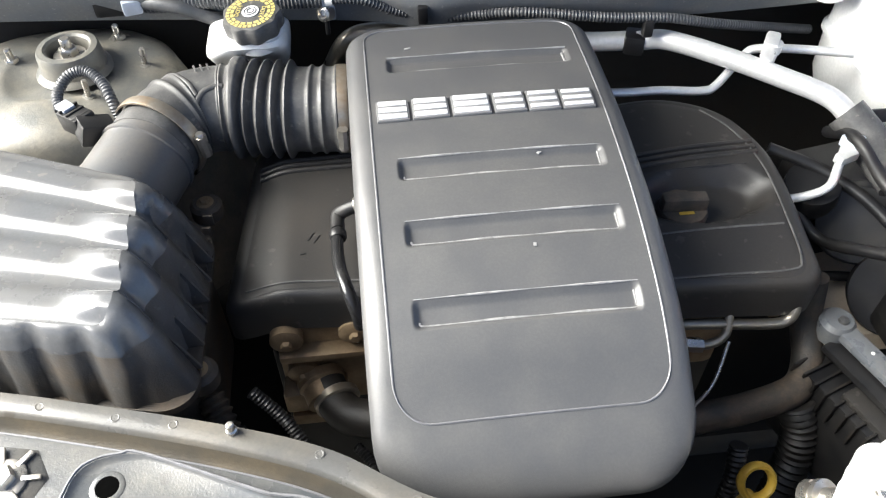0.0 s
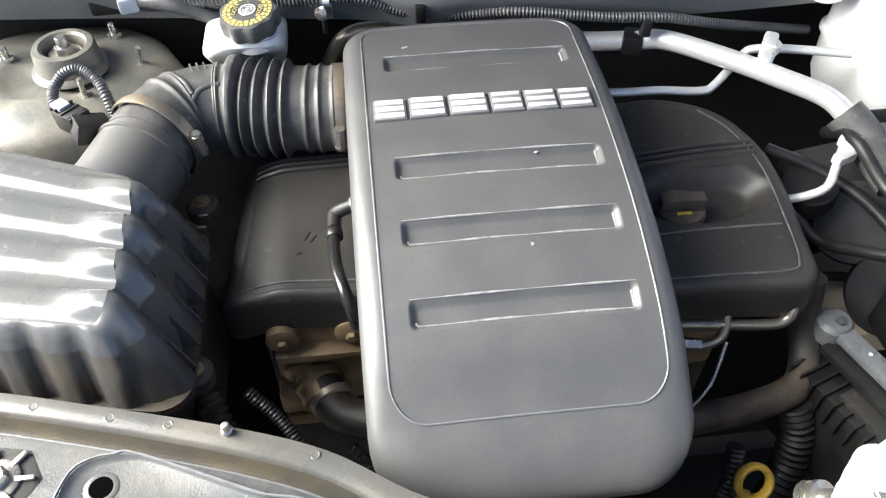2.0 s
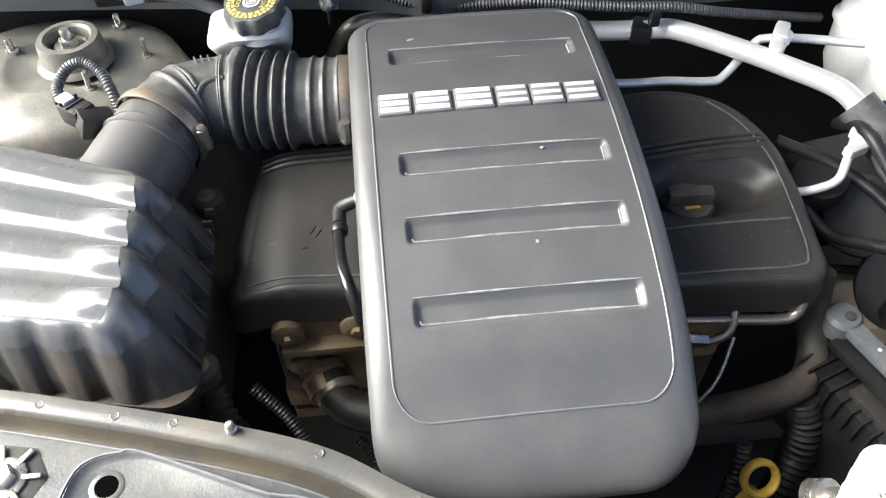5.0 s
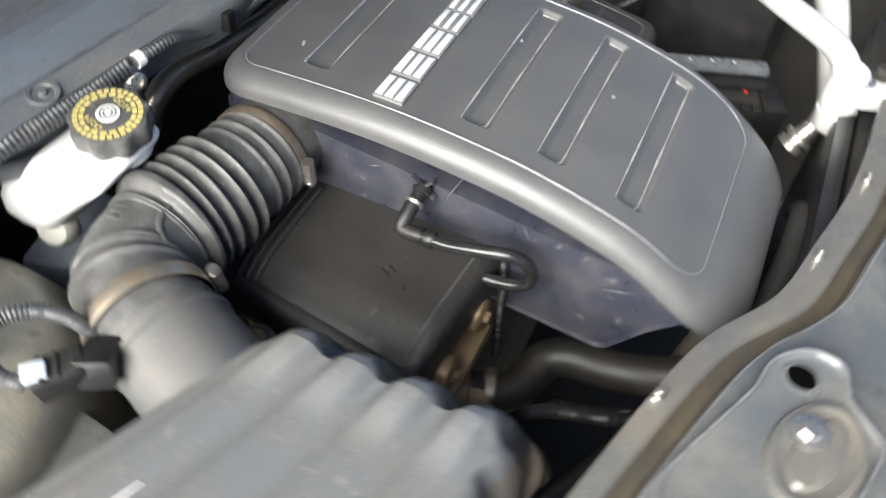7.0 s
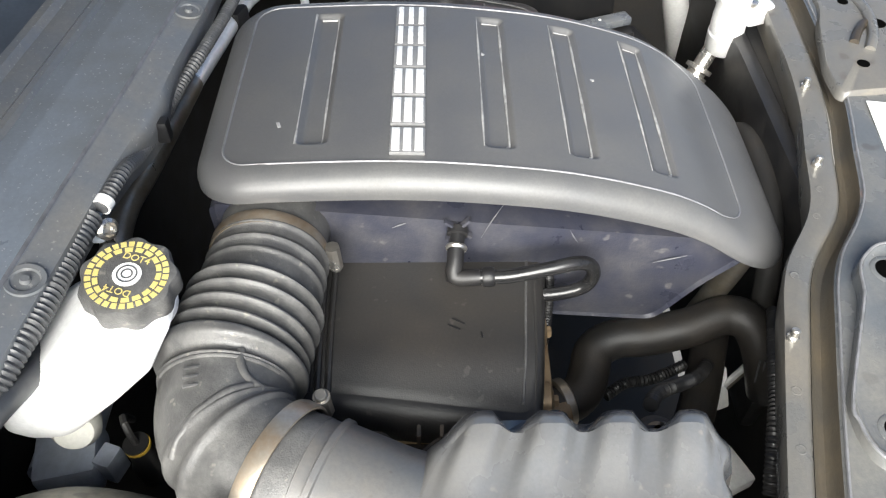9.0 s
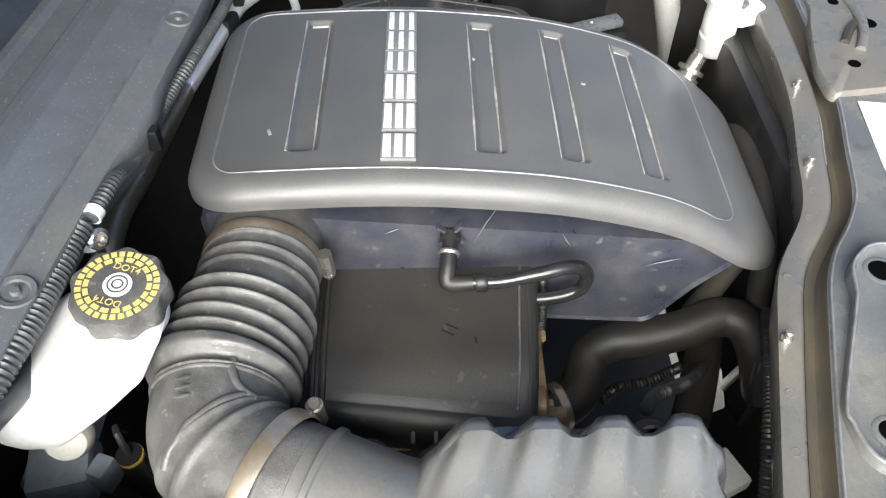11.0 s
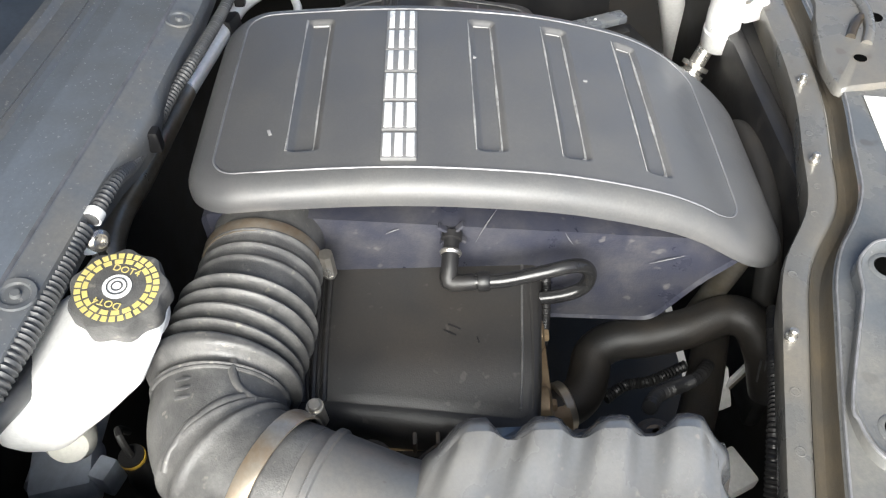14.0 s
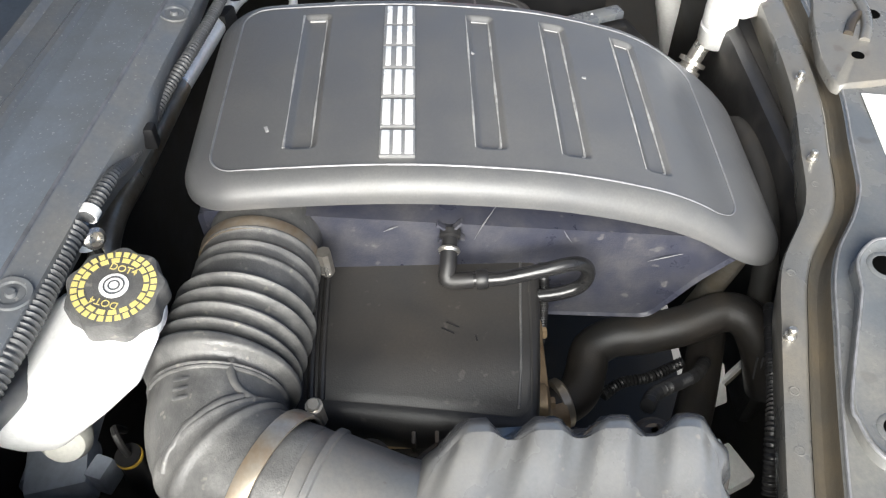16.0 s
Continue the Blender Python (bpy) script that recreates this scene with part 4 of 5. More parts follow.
# ---- brake fluid reservoir ----
def reservoir():
    ob = thing("brake_fluid_reservoir", "white plastic brake fluid reservoir with a black cap", "reservoir", (-0.14, 0.79, 0.86))
    secs = [(0.868, -0.176, -0.100, 0.838, 0.890), (0.885, -0.182, -0.095, 0.826, 0.892), (0.905, -0.184, -0.090, 0.808, 0.885), (0.925, -0.184, -0.088, 0.788, 0.872), (0.945, -0.178, -0.086, 0.766, 0.845), (0.958, -0.160, -0.088, 0.757, 0.822), (0.964, -0.150, -0.090, 0.758, 0.812)]
    rings = [[(x, y, z) for x, y in rounded_n(a, b, c, d, 0.018)] for z, a, b, c, d in secs]
    part("tank", loft(rings, True, True, True), M_WHITE, ob)
    tilt = Vector((-0.10, -0.10, 1))
    base = Vector((-0.118, 0.7845, 0.962))
    part("neck", lathe([(0.027, -0.012), (0.027, 0.012)], base, tilt, 32), M_WHITE, ob)
    cp = part("cap", lathe([(0.0300, 0.006), (0.0318, 0.009), (0.0318, 0.023), (0.0305, 0.0265), (0.0275, 0.0275), (0.0, 0.0275)], base, tilt, 96, True, False, 9, 0.048), M_RUBBER, ob, "black scalloped screw cap with yellow printing")
    q = Vector((0, 0, 1)).rotation_difference(tilt.normalized())
    top = base + q @ Vector((0, 0, 0.0277))

    def on(r, a, h=0.0):
        return top + q @ Vector((r * math.cos(a), r * math.sin(a), h))

    def arc(r0, r1, a0, a1, h=0.0004, n=6):
        rings = []
        for k in range(n + 1):
            a = a0 + (a1 - a0) * k / n
            rings.append([on(r0, a), on(r1, a), on(r1, a, h), on(r0, a, h)])
        return loft(rings, True, True, True)
    for k in range(18):
        part("print_bar", arc(0.0188, 0.0222, k * 2 * math.pi / 18 + 0.03, (k + 0.82) * 2 * math.pi / 18), M_PRINT, cp, "yellow print")
    for k in range(30):
        part("print_bar", arc(0.0232, 0.0272, k * 2 * math.pi / 30 + 0.02, (k + 0.80) * 2 * math.pi / 30, n=3), M_PRINT, cp, "yellow print")
    part("centre_label", lathe([(0.0095, 0), (0.0095, 0.0007), (0.0, 0.0009)], top, tilt, 24, True, False), M_LABEL, cp, "white round centre mark")
    for r in (0.003, 0.006):
        part("ring", lathe([(r, 0.0009), (r, 0.0014), (r + 0.0009, 0.0014), (r + 0.0009, 0.0009)], top, tilt, 24, False, False), M_LOOM, cp)
    for flip in (0, 1):
        cu = bpy.data.curves.new("text", "FONT")
        cu.body, cu.size, cu.extrude, cu.align_x, cu.align_y = "DOT4", 0.0072, 0.0002, "CENTER", "CENTER"
        tx = bpy.data.objects.new("text", cu)
        me = bpy.data.meshes.new_from_object(tx)
        bpy.data.objects.remove(tx)
        bm = bmesh.new()
        bm.from_mesh(me)
        turn = radians(-105) + flip * math.pi
        m = Matrix.Translation(top) @ q.to_matrix().to_4x4() @ Matrix.Rotation(turn, 4, "Z") @ Matrix.Translation((0, 0.0136, 0.0004))
        bmesh.ops.transform(bm, matrix=m, verts=bm.verts)
        part("lettering", bm, M_PRINT, cp, "yellow lettering", smooth=False)
    part("outlet", lathe([(0.018, 0), (0.019, 0.010), (0.014, 0.018), (0.0, 0.020)], (-0.158, 0.848, 0.862), (-1, -0.3, 0.5), 24, True, False), M_CREAM, ob, "cream translucent outlet")
    return ob


def rounded_n(x0, x1, y0, y1, r, n=6, side=4):
    cs = [(x0 + r, y0 + r, 180), (x1 - r, y0 + r, 270), (x1 - r, y1 - r, 0), (x0 + r, y1 - r, 90)]
    return [(cx + r * math.cos(radians(a0 + 90 * k / n)), cy + r * math.sin(radians(a0 + 90 * k / n))) for cx, cy, a0 in cs for k in range(n + 1)]


reservoir()
mc = thing("master_cylinder", "pale blue-grey plastic fittings below the reservoir", "brake part", (-0.27, 0.79, 0.83))
part("body", tube([(-0.08, 0.885, 0.790), (-0.13, 0.885, 0.790), (-0.17, 0.885, 0.790)], 0.024, 20), M_PALE, mc)
part("block", box((-0.158, 0.874, 0.800), (0.05, 0.05, 0.035), 0.006, 12), M_PALE, mc)
part("clip", box((-0.165, 0.838, 0.805), (0.020, 0.016, 0.030), 0.003, -20), M_PALE, mc)
part("plug", lathe([(0.013, 0), (0.013, 0.02), (0.010, 0.028), (0.010, 0.05)], (-0.166, 0.806, 0.79), (0, 0.05, 1), 20), M_BLACK, mc, "black wire plug")
part("wire", tube([(-0.166, 0.808, 0.838), (-0.164, 0.810, 0.855), (-0.155, 0.815, 0.86), (-0.14, 0.82, 0.83)], 0.003, 8), M_BLACK, mc)
part("band", lathe([(0.0105, 0), (0.0105, 0.003)], (-0.166, 0.8078, 0.835), (0, 0.05, 1), 16), M_YELLOW, mc)

# ---- strut tower ----
def strut_tower():
    ob = thing("strut_tower", "dusty painted steel strut tower top", "body panel", (-0.42, 0.82, 0.80), kind="structure")
    c = (-0.345, 0.812)
    rings = []
    for r, z in ((0.20, 0.66), (0.165, 0.78), (0.142, 0.855), (0.130, 0.888), (0.118, 0.899), (0.10, 0.904), (0.064, 0.907), (0.056, 0.906), (0.052, 0.903), (0.02, 0.903)):
        rings.append([(c[0] - 0.015 + r * 1.05 * math.cos(a), c[1] + r * 0.95 * math.sin(a), z + 0.004 * math.sin(a * 3)) for a in [2 * math.pi * k / 56 for k in range(56)]])
    part("dome", loft(rings, True, False, True), M_TOWER, ob)
    part("apron", box((-0.56, 0.62, 0.845), (0.20, 0.62, 0.02), 0.006), M_PAINT, ob, "dusty inner wing top")
    part("apron_edge", box((-0.42, 0.690, 0.862), (0.24, 0.04, 0.02), 0.008, -6), M_PAINT, ob, "blue-grey painted ledge")
    return ob


strut_tower()
mount = thing("strut_mount", "dusty round strut mount cup with a centre nut", "strut mount", (-0.340, 0.818, 0.908))
part("cup", lathe([(0.044, 0.0), (0.042, 0.003), (0.0375, 0.006), (0.0355, 0.026), (0.0335, 0.030), (0.0270, 0.0305), (0.0240, 0.028), (0.0235, 0.010)], (-0.340, 0.818, 0.908), segs=44, cap1=True), M_TOWER, mount)
part("well", lathe([(0.0233, 0.0), (0.0, 0.001)], (-0.340, 0.818, 0.920), cap1=False), M_VOID, mount)
part("nut", hexbolt((-0.340, 0.818, 0.925), 0.011, 0.012), M_STEEL, mount, "dusty zinc nut")
part("stud", lathe([(0.006, 0), (0.006, 0.012), (0.005, 0.0135)], (-0.340, 0.818, 0.935)), M_STEEL, mount)
for x, y in ((-0.417, 0.840), (-0.300, 0.878)):
    nt = thing("strut_nut", "dusty flanged nut on a threaded stud", "nut", (x, y, 0.903), group="strut nuts")
    part("nut", hexbolt((x, y, 0.903), 0.0085, 0.010), M_STEEL, nt)
    part("stud", lathe([(0.004, 0), (0.004, 0.014), (0.003, 0.016)], (x, y, 0.910), segs=12), M_STEEL, nt)
for x, y in ((-0.262, 0.822), (-0.317, 0.766)):
    st = thing("bare_stud", "thin threaded stud standing from the tower", "stud", (x, y, 0.900), group="strut studs")
    part("stud", lathe([(0.0032, 0), (0.0032, 0.026), (0.0024, 0.028)], (x, y, 0.901), (0.1, -0.1, 1), 12), M_STEEL, st)
    part("washer", lathe([(0.008, 0), (0.008, 0.003), (0.006, 0.004)], (x, y, 0.902), segs=18), M_TOWER, st)

# ---- cowl under the windscreen ----
def cowl():
    ob = thing("windscreen_cowl", "blue-grey dusty plastic cowl panel below the windscreen", "cowl", (0, 0.92, 0.93))
    X = fill_lines(-0.75, 0.95, (), 0.03)
    sweep = spline([(-0.8, 0.07), (-0.3, 0.032), (-0.05, 0.003), (0.1, -0.016), (0.25, -0.032), (0.45, -0.034), (0.7, -0.010), (0.96, 0.05)])

    def run(section, wave=0.0):
        return loft([[(x, y + sweep(x) + wave * math.exp(-((x - 0.075) / 0.045) ** 2) * max(0.0, 1 - k / 4), z) for k, (y, z) in enumerate(section)] for x in X], False)
    part("front_edge", run([(0.842, 0.935), (0.833, 0.960), (0.829, 0.972), (0.830, 0.978), (0.833, 0.980), (0.849, 0.984), (0.851, 0.986)], -0.014), M_COWLDUST, ob, "dust covered front strip")
    part("main_panel", run([(0.851, 0.986), (0.853, 0.989), (0.857, 0.989), (0.893, 0.988), (0.898, 0.991), (0.902, 0.991), (0.920, 0.991)]), M_COWL, ob)
    part("rear_strip", run([(0.920, 0.991), (0.922, 0.996), (0.927, 0.997), (0.932, 0.993), (0.938, 0.996), (0.950, 0.998), (0.955, 1.004), (0.963, 1.004), (0.966, 0.990)]), M_COWLDUST, ob, "ribbed dusty rear strip")
    part("screen_seal", run([(0.962, 1.000), (0.985, 1.000), (1.03, 1.016), (1.10, 1.050)]), M_GLASS, ob, "dark smooth border below the windscreen")
    # Ridge highlight, painted as a narrow pale strip.
    part("worn_glint_edge", run([(0.8508, 0.9868), (0.8514, 0.9885), (0.8520, 0.9889), (0.8528, 0.9892)]), M_BEAD, ob, "scratched pale edge with the ridge highlight painted in")
    for x in (0.215, -0.12, 0.52):
        part("fastener", lathe([(0.014, 0), (0.0135, 0.002), (0.010, 0.0015), (0.009, 0.0), (0.004, 0.0002), (0.003, 0.003), (0.0, 0.003)], (x, 0.841 + sweep(x), 0.9825), (0, -0.2, 1), 28, True, False), M_COWLDUST, ob)
    return ob


cowl()
# Opaque dark blue stands for the bonnet mirrored in the glass.
ws = thing("windscreen", "opaque windscreen pane above the cowl, its dark reflection put into the colour", "windscreen", (0.1, 1.2, 1.1), kind="structure")
part("pane", box((0.1, 1.41, 1.235), (1.5, 0.98, 0.006), 0.002, tilt=(29, 0)), M_GLASS, ws)

# harness sleeves along the cowl
hs = thing("cowl_harness", "grey corrugated wiring sleeve along the cowl", "cable", (0.1, 0.83, 0.95))
part("sleeve", tube([(-0.041, 0.828, 0.972), (0.0, 0.820, 0.973), (0.04, 0.822, 0.955), (0.09, 0.820, 0.945), (0.14, 0.812, 0.950), (0.187, 0.797, 0.958), (0.285, 0.788, 0.950), (0.36, 0.786, 0.945), (0.42, 0.792, 0.930), (0.50, 0.815, 0.905), (0.58, 0.84, 0.88)], corrugated(0.0056, 0.0042, 0.0007), 12, 0.00105), M_LOOM, hs)
part("tape", lathe([(0.0076, -0.004), (0.0076, 0.004)], (-0.036, 0.827, 0.972), (1, -0.2, 0.05), 18), M_LABEL, hs, "white tape wrap")
for x, y, z in ((0.07, 0.810, 0.956), (0.335, 0.783, 0.936)):
    part("clip", box((x, y, z), (0.012, 0.012, 0.022), 0.003), M_BLACK, hs)
h2 = thing("cowl_harness", "grey corrugated wiring sleeve beside the reservoir", "cable", (-0.2, 0.85, 0.93))
part("sleeve", tube([(-0.045, 0.836, 0.968), (-0.082, 0.841, 0.966), (-0.132, 0.845, 0.966), (-0.175, 0.852, 0.966), (-0.24, 0.868, 0.955), (-0.30, 0.885, 0.950), (-0.40, 0.90, 0.945)], corrugated(0.0095, 0.0046, 0.0009), 14, 0.00115), M_LOOM, h2)
part("plug", box((-0.285, 0.882, 0.955), (0.06, 0.03, 0.026), 0.005, 4), M_BLACK, h2, "black plug block")
part("branch", tube([(-0.262, 0.872, 0.958), (-0.235, 0.858, 0.962), (-0.205, 0.850, 0.958), (-0.175, 0.848, 0.945), (-0.14, 0.852, 0.93)], 0.0085, 14), M_LOOM, h2, "smooth taped sleeve")
part("branch", tube([(-0.262, 0.884, 0.957), (-0.23, 0.872, 0.974), (-0.19, 0.865, 0.976), (-0.15, 0.860, 0.968)], 0.0075, 14), M_LOOM, h2, "smooth taped sleeve")
for k in range(4):
    part("plug_rib", box((-0.305 + 0.012 * k, 0.876, 0.9685), (0.004, 0.024, 0.004), 0.001, 4), M_HOSE, h2)
part("plug_tab", box((-0.268, 0.864, 0.958), (0.022, 0.016, 0.018), 0.003, 15), M_PALE, h2)
brk = thing("harness_bracket", "pale metal clip bracket on the cowl edge", "bracket", (-0.04, 0.836, 0.945))
part("plate", box((-0.040, 0.838, 0.955), (0.018, 0.012, 0.030), 0.004, 10), M_PALE, brk)
part("eye", lathe([(0.009, -0.006), (0.009, 0.006), (0.006, 0.008), (0.005, 0.0)], (-0.042, 0.831, 0.952), (-0.6, -0.8, 0.3), 20), M_STEEL, brk)
part("pin", tube([(-0.042, 0.832, 0.945), (-0.042, 0.830, 0.925)], 0.003, 8), M_BLACK, brk)

# ---- pipes behind and beside the engine ----
ac = thing("suction_pipe", "bright bare aluminium air conditioning pipe", "pipe", (0.45, 0.70, 0.85))
part("pipe", tube([(0.215, 0.829, 0.899), (0.28, 0.818, 0.898), (0.335, 0.802, 0.906), (0.366, 0.786, 0.914), (0.420, 0.744, 0.915), (0.470, 0.702, 0.913), (0.515, 0.665, 0.908), (0.535, 0.640, 0.896)], 0.0118, 18, 0.004), M_ALU, ac)
part("end", tube([(0.215, 0.829, 0.899), (0.15, 0.838, 0.896), (0.076, 0.840, 0.905), (0.018, 0.841, 0.916), (-0.02, 0.843, 0.905), (-0.045, 0.85, 0.86)], 0.0125, 18, 0.004), M_DULLPIPE, ac)
part("clip", box((0.330, 0.803, 0.904), (0.026, 0.028, 0.026), 0.006, -18), M_BLACK, ac, "black pipe clip")
part("rubber_sleeve", tube([(0.530, 0.646, 0.899), (0.545, 0.622, 0.886), (0.556, 0.590, 0.872), (0.562, 0.560, 0.866)], 0.0215, 20, 0.004), M_RUBBER, ac, "grey rubber hose joint")
part("front_run", tube([(0.562, 0.560, 0.866), (0.566, 0.520, 0.880), (0.556, 0.470, 0.915), (0.535, 0.430, 0.925), (0.505, 0.374, 0.914), (0.462, 0.325, 0.913), (0.41, 0.262, 0.912), (0.380, 0.240, 0.911), (0.353, 0.229, 0.905)], 0.0145, 18, 0.004), M_ALU, ac)
part("fitting", lathe([(0.0, 0.0), (0.014, 0.001), (0.019, 0.006), (0.020, 0.030), (0.0205, 0.031), (0.0205, 0.052), (0.019, 0.053), (0.0215, 0.056), (0.0215, 0.078), (0.020, 0.081)], (0.352, 0.2295, 0.920), (0.13, -0.08, -1), 24), M_ALU, ac, "machined aluminium pipe fitting")
part("stub", lathe([(0.010, 0), (0.010, 0.030), (0.017, 0.031), (0.017, 0.036), (0.012, 0.037), (0.012, 0.041), (0.016, 0.042), (0.016, 0.049)], (0.366, 0.232, 0.842), (-0.36, 0.45, -0.78), 20), M_STEEL, ac, "ribbed metal stub")
part("block", box((0.366, 0.203, 0.893), (0.048, 0.034, 0.026), 0.007, 20), M_ALU, ac)
part("bolt", lathe([(0.010, 0), (0.010, 0.004), (0.009, 0.005), (0.0, 0.006)], (0.352, 0.212, 0.906), (0, -0.2, 1), 20), M_STEEL, ac)
part("nut", hexbolt((0.378, 0.196, 0.906), 0.010, 0.009), M_DARK, ac)
lq = thing("liquid_pipe", "thin bright aluminium refrigerant pipe", "pipe", (0.42, 0.74, 0.84))
part("pipe", tube([(0.20, 0.744, 0.876), (0.26, 0.743, 0.876), (0.31, 0.741, 0.875), (0.351, 0.740, 0.875), (0.400, 0.735, 0.874), (0.418, 0.738, 0.879), (0.452, 0.757, 0.906), (0.467, 0.758, 0.913), (0.50, 0.742, 0.921), (0.56, 0.712, 0.93)], 0.0052, 14, 0.003), M_ALU, lq)
part("clip_block", box((0.463, 0.727, 0.937), (0.016, 0.03, 0.024), 0.004, -30), M_ALU, lq)
part("stub", lathe([(0.007, 0), (0.007, 0.02), (0.009, 0.021), (0.009, 0.032)], (0.463, 0.722, 0.915), (0, -0.1, 1), 16), M_ALU, lq)
tank = thing("coolant_tank", "white plastic coolant tank in the rear corner", "tank", (0.64, 0.76, 0.80))
rings = [[(x, y, z) for x, y in rounded_n(0.597 - e, 0.78, 0.665 - e, 0.85, 0.03)] for z, e in ((0.80, -0.012), (0.83, 0.0), (0.885, 0.004), (0.889, 0.010), (0.895, 0.010), (0.899, 0.004), (0.96, 0.0), (0.985, -0.012), (0.992, -0.03))]
part("tank", loft(rings, True, True, True), M_WHITE, tank)
part("filler", lathe([(0.020, 0), (0.020, 0.02), (0.024, 0.021), (0.024, 0.035), (0.02, 0.038)], (0.562, 0.80, 0.955), (-0.2, 0, 1), 24), M_WHITE, tank)
part("bolt", hexbolt((0.553, 0.80, 0.975), 0.008, 0.008, (-0.2, -0.3, 1)), M_STEEL, tank)
part("label", box((0.592, 0.664, 0.875), (0.03, 0.002, 0.02), 0.0005), M_LOOM, tank)
nk = thing("washer_neck", "white plastic washer filler neck tube", "pipe", (0.45, 0.24, 0.75))
part("tube", tube([(0.62, 0.18, 0.65), (0.588, 0.213, 0.75), (0.555, 0.248, 0.85), (0.522, 0.283, 0.93)], 0.019, 20, 0.008), M_WHITE, nk)
part("cap", lathe([(0.022, 0), (0.024, 0.004), (0.024, 0.016), (0.02, 0.020), (0.0, 0.021)], (0.523, 0.282, 0.928), (-0.33, 0.35, 0.95), 24), M_BLACK, nk, "dark push-on cap")

fr = thing("fuel_pipe", "dull metal fuel pipe below the camshaft cover", "pipe", (0.36, 0.44, 0.78))
part("pipe", tube([(0.22, 0.458, 0.79), (0.304, 0.449, 0.800), (0.385, 0.440, 0.800), (0.407, 0.440, 0.804), (0.414, 0.446, 0.816), (0.414, 0.460, 0.835)], 0.0058, 14, 0.003), M_DULLPIPE, fr)
part("nut", lathe([(0.008, 0), (0.008, 0.02), (0.0065, 0.022), (0.0065, 0.034)], (0.318, 0.432, 0.785), (-1, 0.1, 0.1), 6), M_STEEL, fr)
part("branch", tube([(0.29, 0.436, 0.783), (0.325, 0.432, 0.785), (0.342, 0.436, 0.795), (0.348, 0.452, 0.81)], 0.005, 10), M_DULLPIPE, fr)
part("bracket", box((0.398, 0.452, 0.812), (0.012, 0.006, 0.03), 0.002), M_CAST, fr)
part("wire", tube([(0.30, 0.385, 0.735), (0.325, 0.400, 0.76), (0.345, 0.430, 0.79)], 0.002, 8), M_STEEL, fr)
lh = thing("lower_hose", "dusty brown-black bent coolant hose", "hose", (0.38, 0.40, 0.65))
part("hose", tube([(0.20, 0.375, 0.70), (0.308, 0.386, 0.715), (0.370, 0.390, 0.722), (0.425, 0.402, 0.730), (0.446, 0.430, 0.742), (0.448, 0.462, 0.77), (0.446, 0.48, 0.82)], 0.0165, 20, 0.005), M_AIRBASE, lh)
for at in ((0.262, 0.381, 0.709), (0.300, 0.3855, 0.714)):
    part("clip", lathe([(0.0168, -0.005), (0.0182, -0.004), (0.0182, 0.004), (0.0168, 0.005)], at, (1, 0.1, 0.12), 20, False, False), M_DULLPIPE, lh, "dull spring clip")
ch = thing("corrugated_duct", "black corrugated duct hanging below the hose", "hose", (0.43, 0.37, 0.55))
part("duct", tube([(0.425, 0.395, 0.72), (0.438, 0.380, 0.68), (0.436, 0.362, 0.63), (0.415, 0.335, 0.57)], corrugated(0.019, 0.010, 0.0022), 20, 0.0025), M_HOSE, ch)
ch2 = thing("wire_loom", "thin black corrugated wire sleeve near the dipstick", "cable", (0.32, 0.30, 0.65))
part("sleeve", tube([(0.336, 0.34, 0.74), (0.330, 0.318, 0.70), (0.318, 0.300, 0.64), (0.305, 0.29, 0.58)], corrugated(0.009, 0.006, 0.001), 12, 0.0015), M_BLACK, ch2)
dip = thing("dipstick", "yellow plastic oil dipstick pull ring", "dipstick", (0.343, 0.306, 0.70))
nd = Vector((0.05, -0.75, 0.62)).normalized()
rg = []
qd = Vector((0, 0, 1)).rotation_difference(nd)
for k in range(28):
    a = 2 * math.pi * k / 28
    rg.append(Vector((0.343, 0.305, 0.731)) + qd @ Vector((0.0165 * math.cos(a), 0.0165 * math.sin(a), 0)))
part("ring", tube(rg + [rg[0]], 0.0038, 10, 0.004, squash=1.6), M_YELLOW, dip)
part("stem", tube([(0.338, 0.300, 0.717), (0.332, 0.300, 0.69), (0.326, 0.305, 0.62)], 0.0055, 10), M_YELLOW, dip)
for x, y, z, s, m in ((0.225, 0.275, 0.76, 0.012, M_LOOM), (0.240, 0.258, 0.795, 0.014, M_BLACK), (0.255, 0.262, 0.79, 0.008, M_BLACK)):
    cn = thing("wire_plug", "small wire plug under the cover's front edge", "plug", (x, y, z))
    part("plug", box((x, y, z), (s, s, s * 1.4), 0.003, 12), m, cn)

# ---- battery side ----
fb = thing("fuse_box", "black fuse box with ribbed lid and two pale latches", "fuse box", (0.54, 0.39, 0.70))
part("case", box((0.612, 0.402, 0.80), (0.125, 0.17, 0.15), 0.008, 2), M_BLACK, fb)
part("lid", box((0.612, 0.402, 0.882), (0.135, 0.18, 0.026), 0.007, 2), M_BLACK, fb, "black ribbed lid")
for k in range(4):
    part("lid_rib", box((0.602 + 0.022 * k, 0.402, 0.8965), (0.004, 0.15, 0.004), 0.0012, 2), M_BLACK, fb)
for y in (0.345, 0.435):
    part("latch", box((0.543, y + 0.01, 0.872), (0.008, 0.022, 0.020), 0.002, 2), M_AIRBASE, fb, "pale dusty latch")
bt = thing("battery", "car battery with faded label and red terminal cover", "battery", (0.68, 0.42, 0.68))
part("case", box((0.755, 0.42, 0.79), (0.14, 0.26, 0.22), 0.008), M_BLACK, bt)
part("label", box((0.75, 0.385, 0.9012), (0.10, 0.12, 0.0016), 0.0004), M_LABEL, bt, "pale label with a yellow strip")
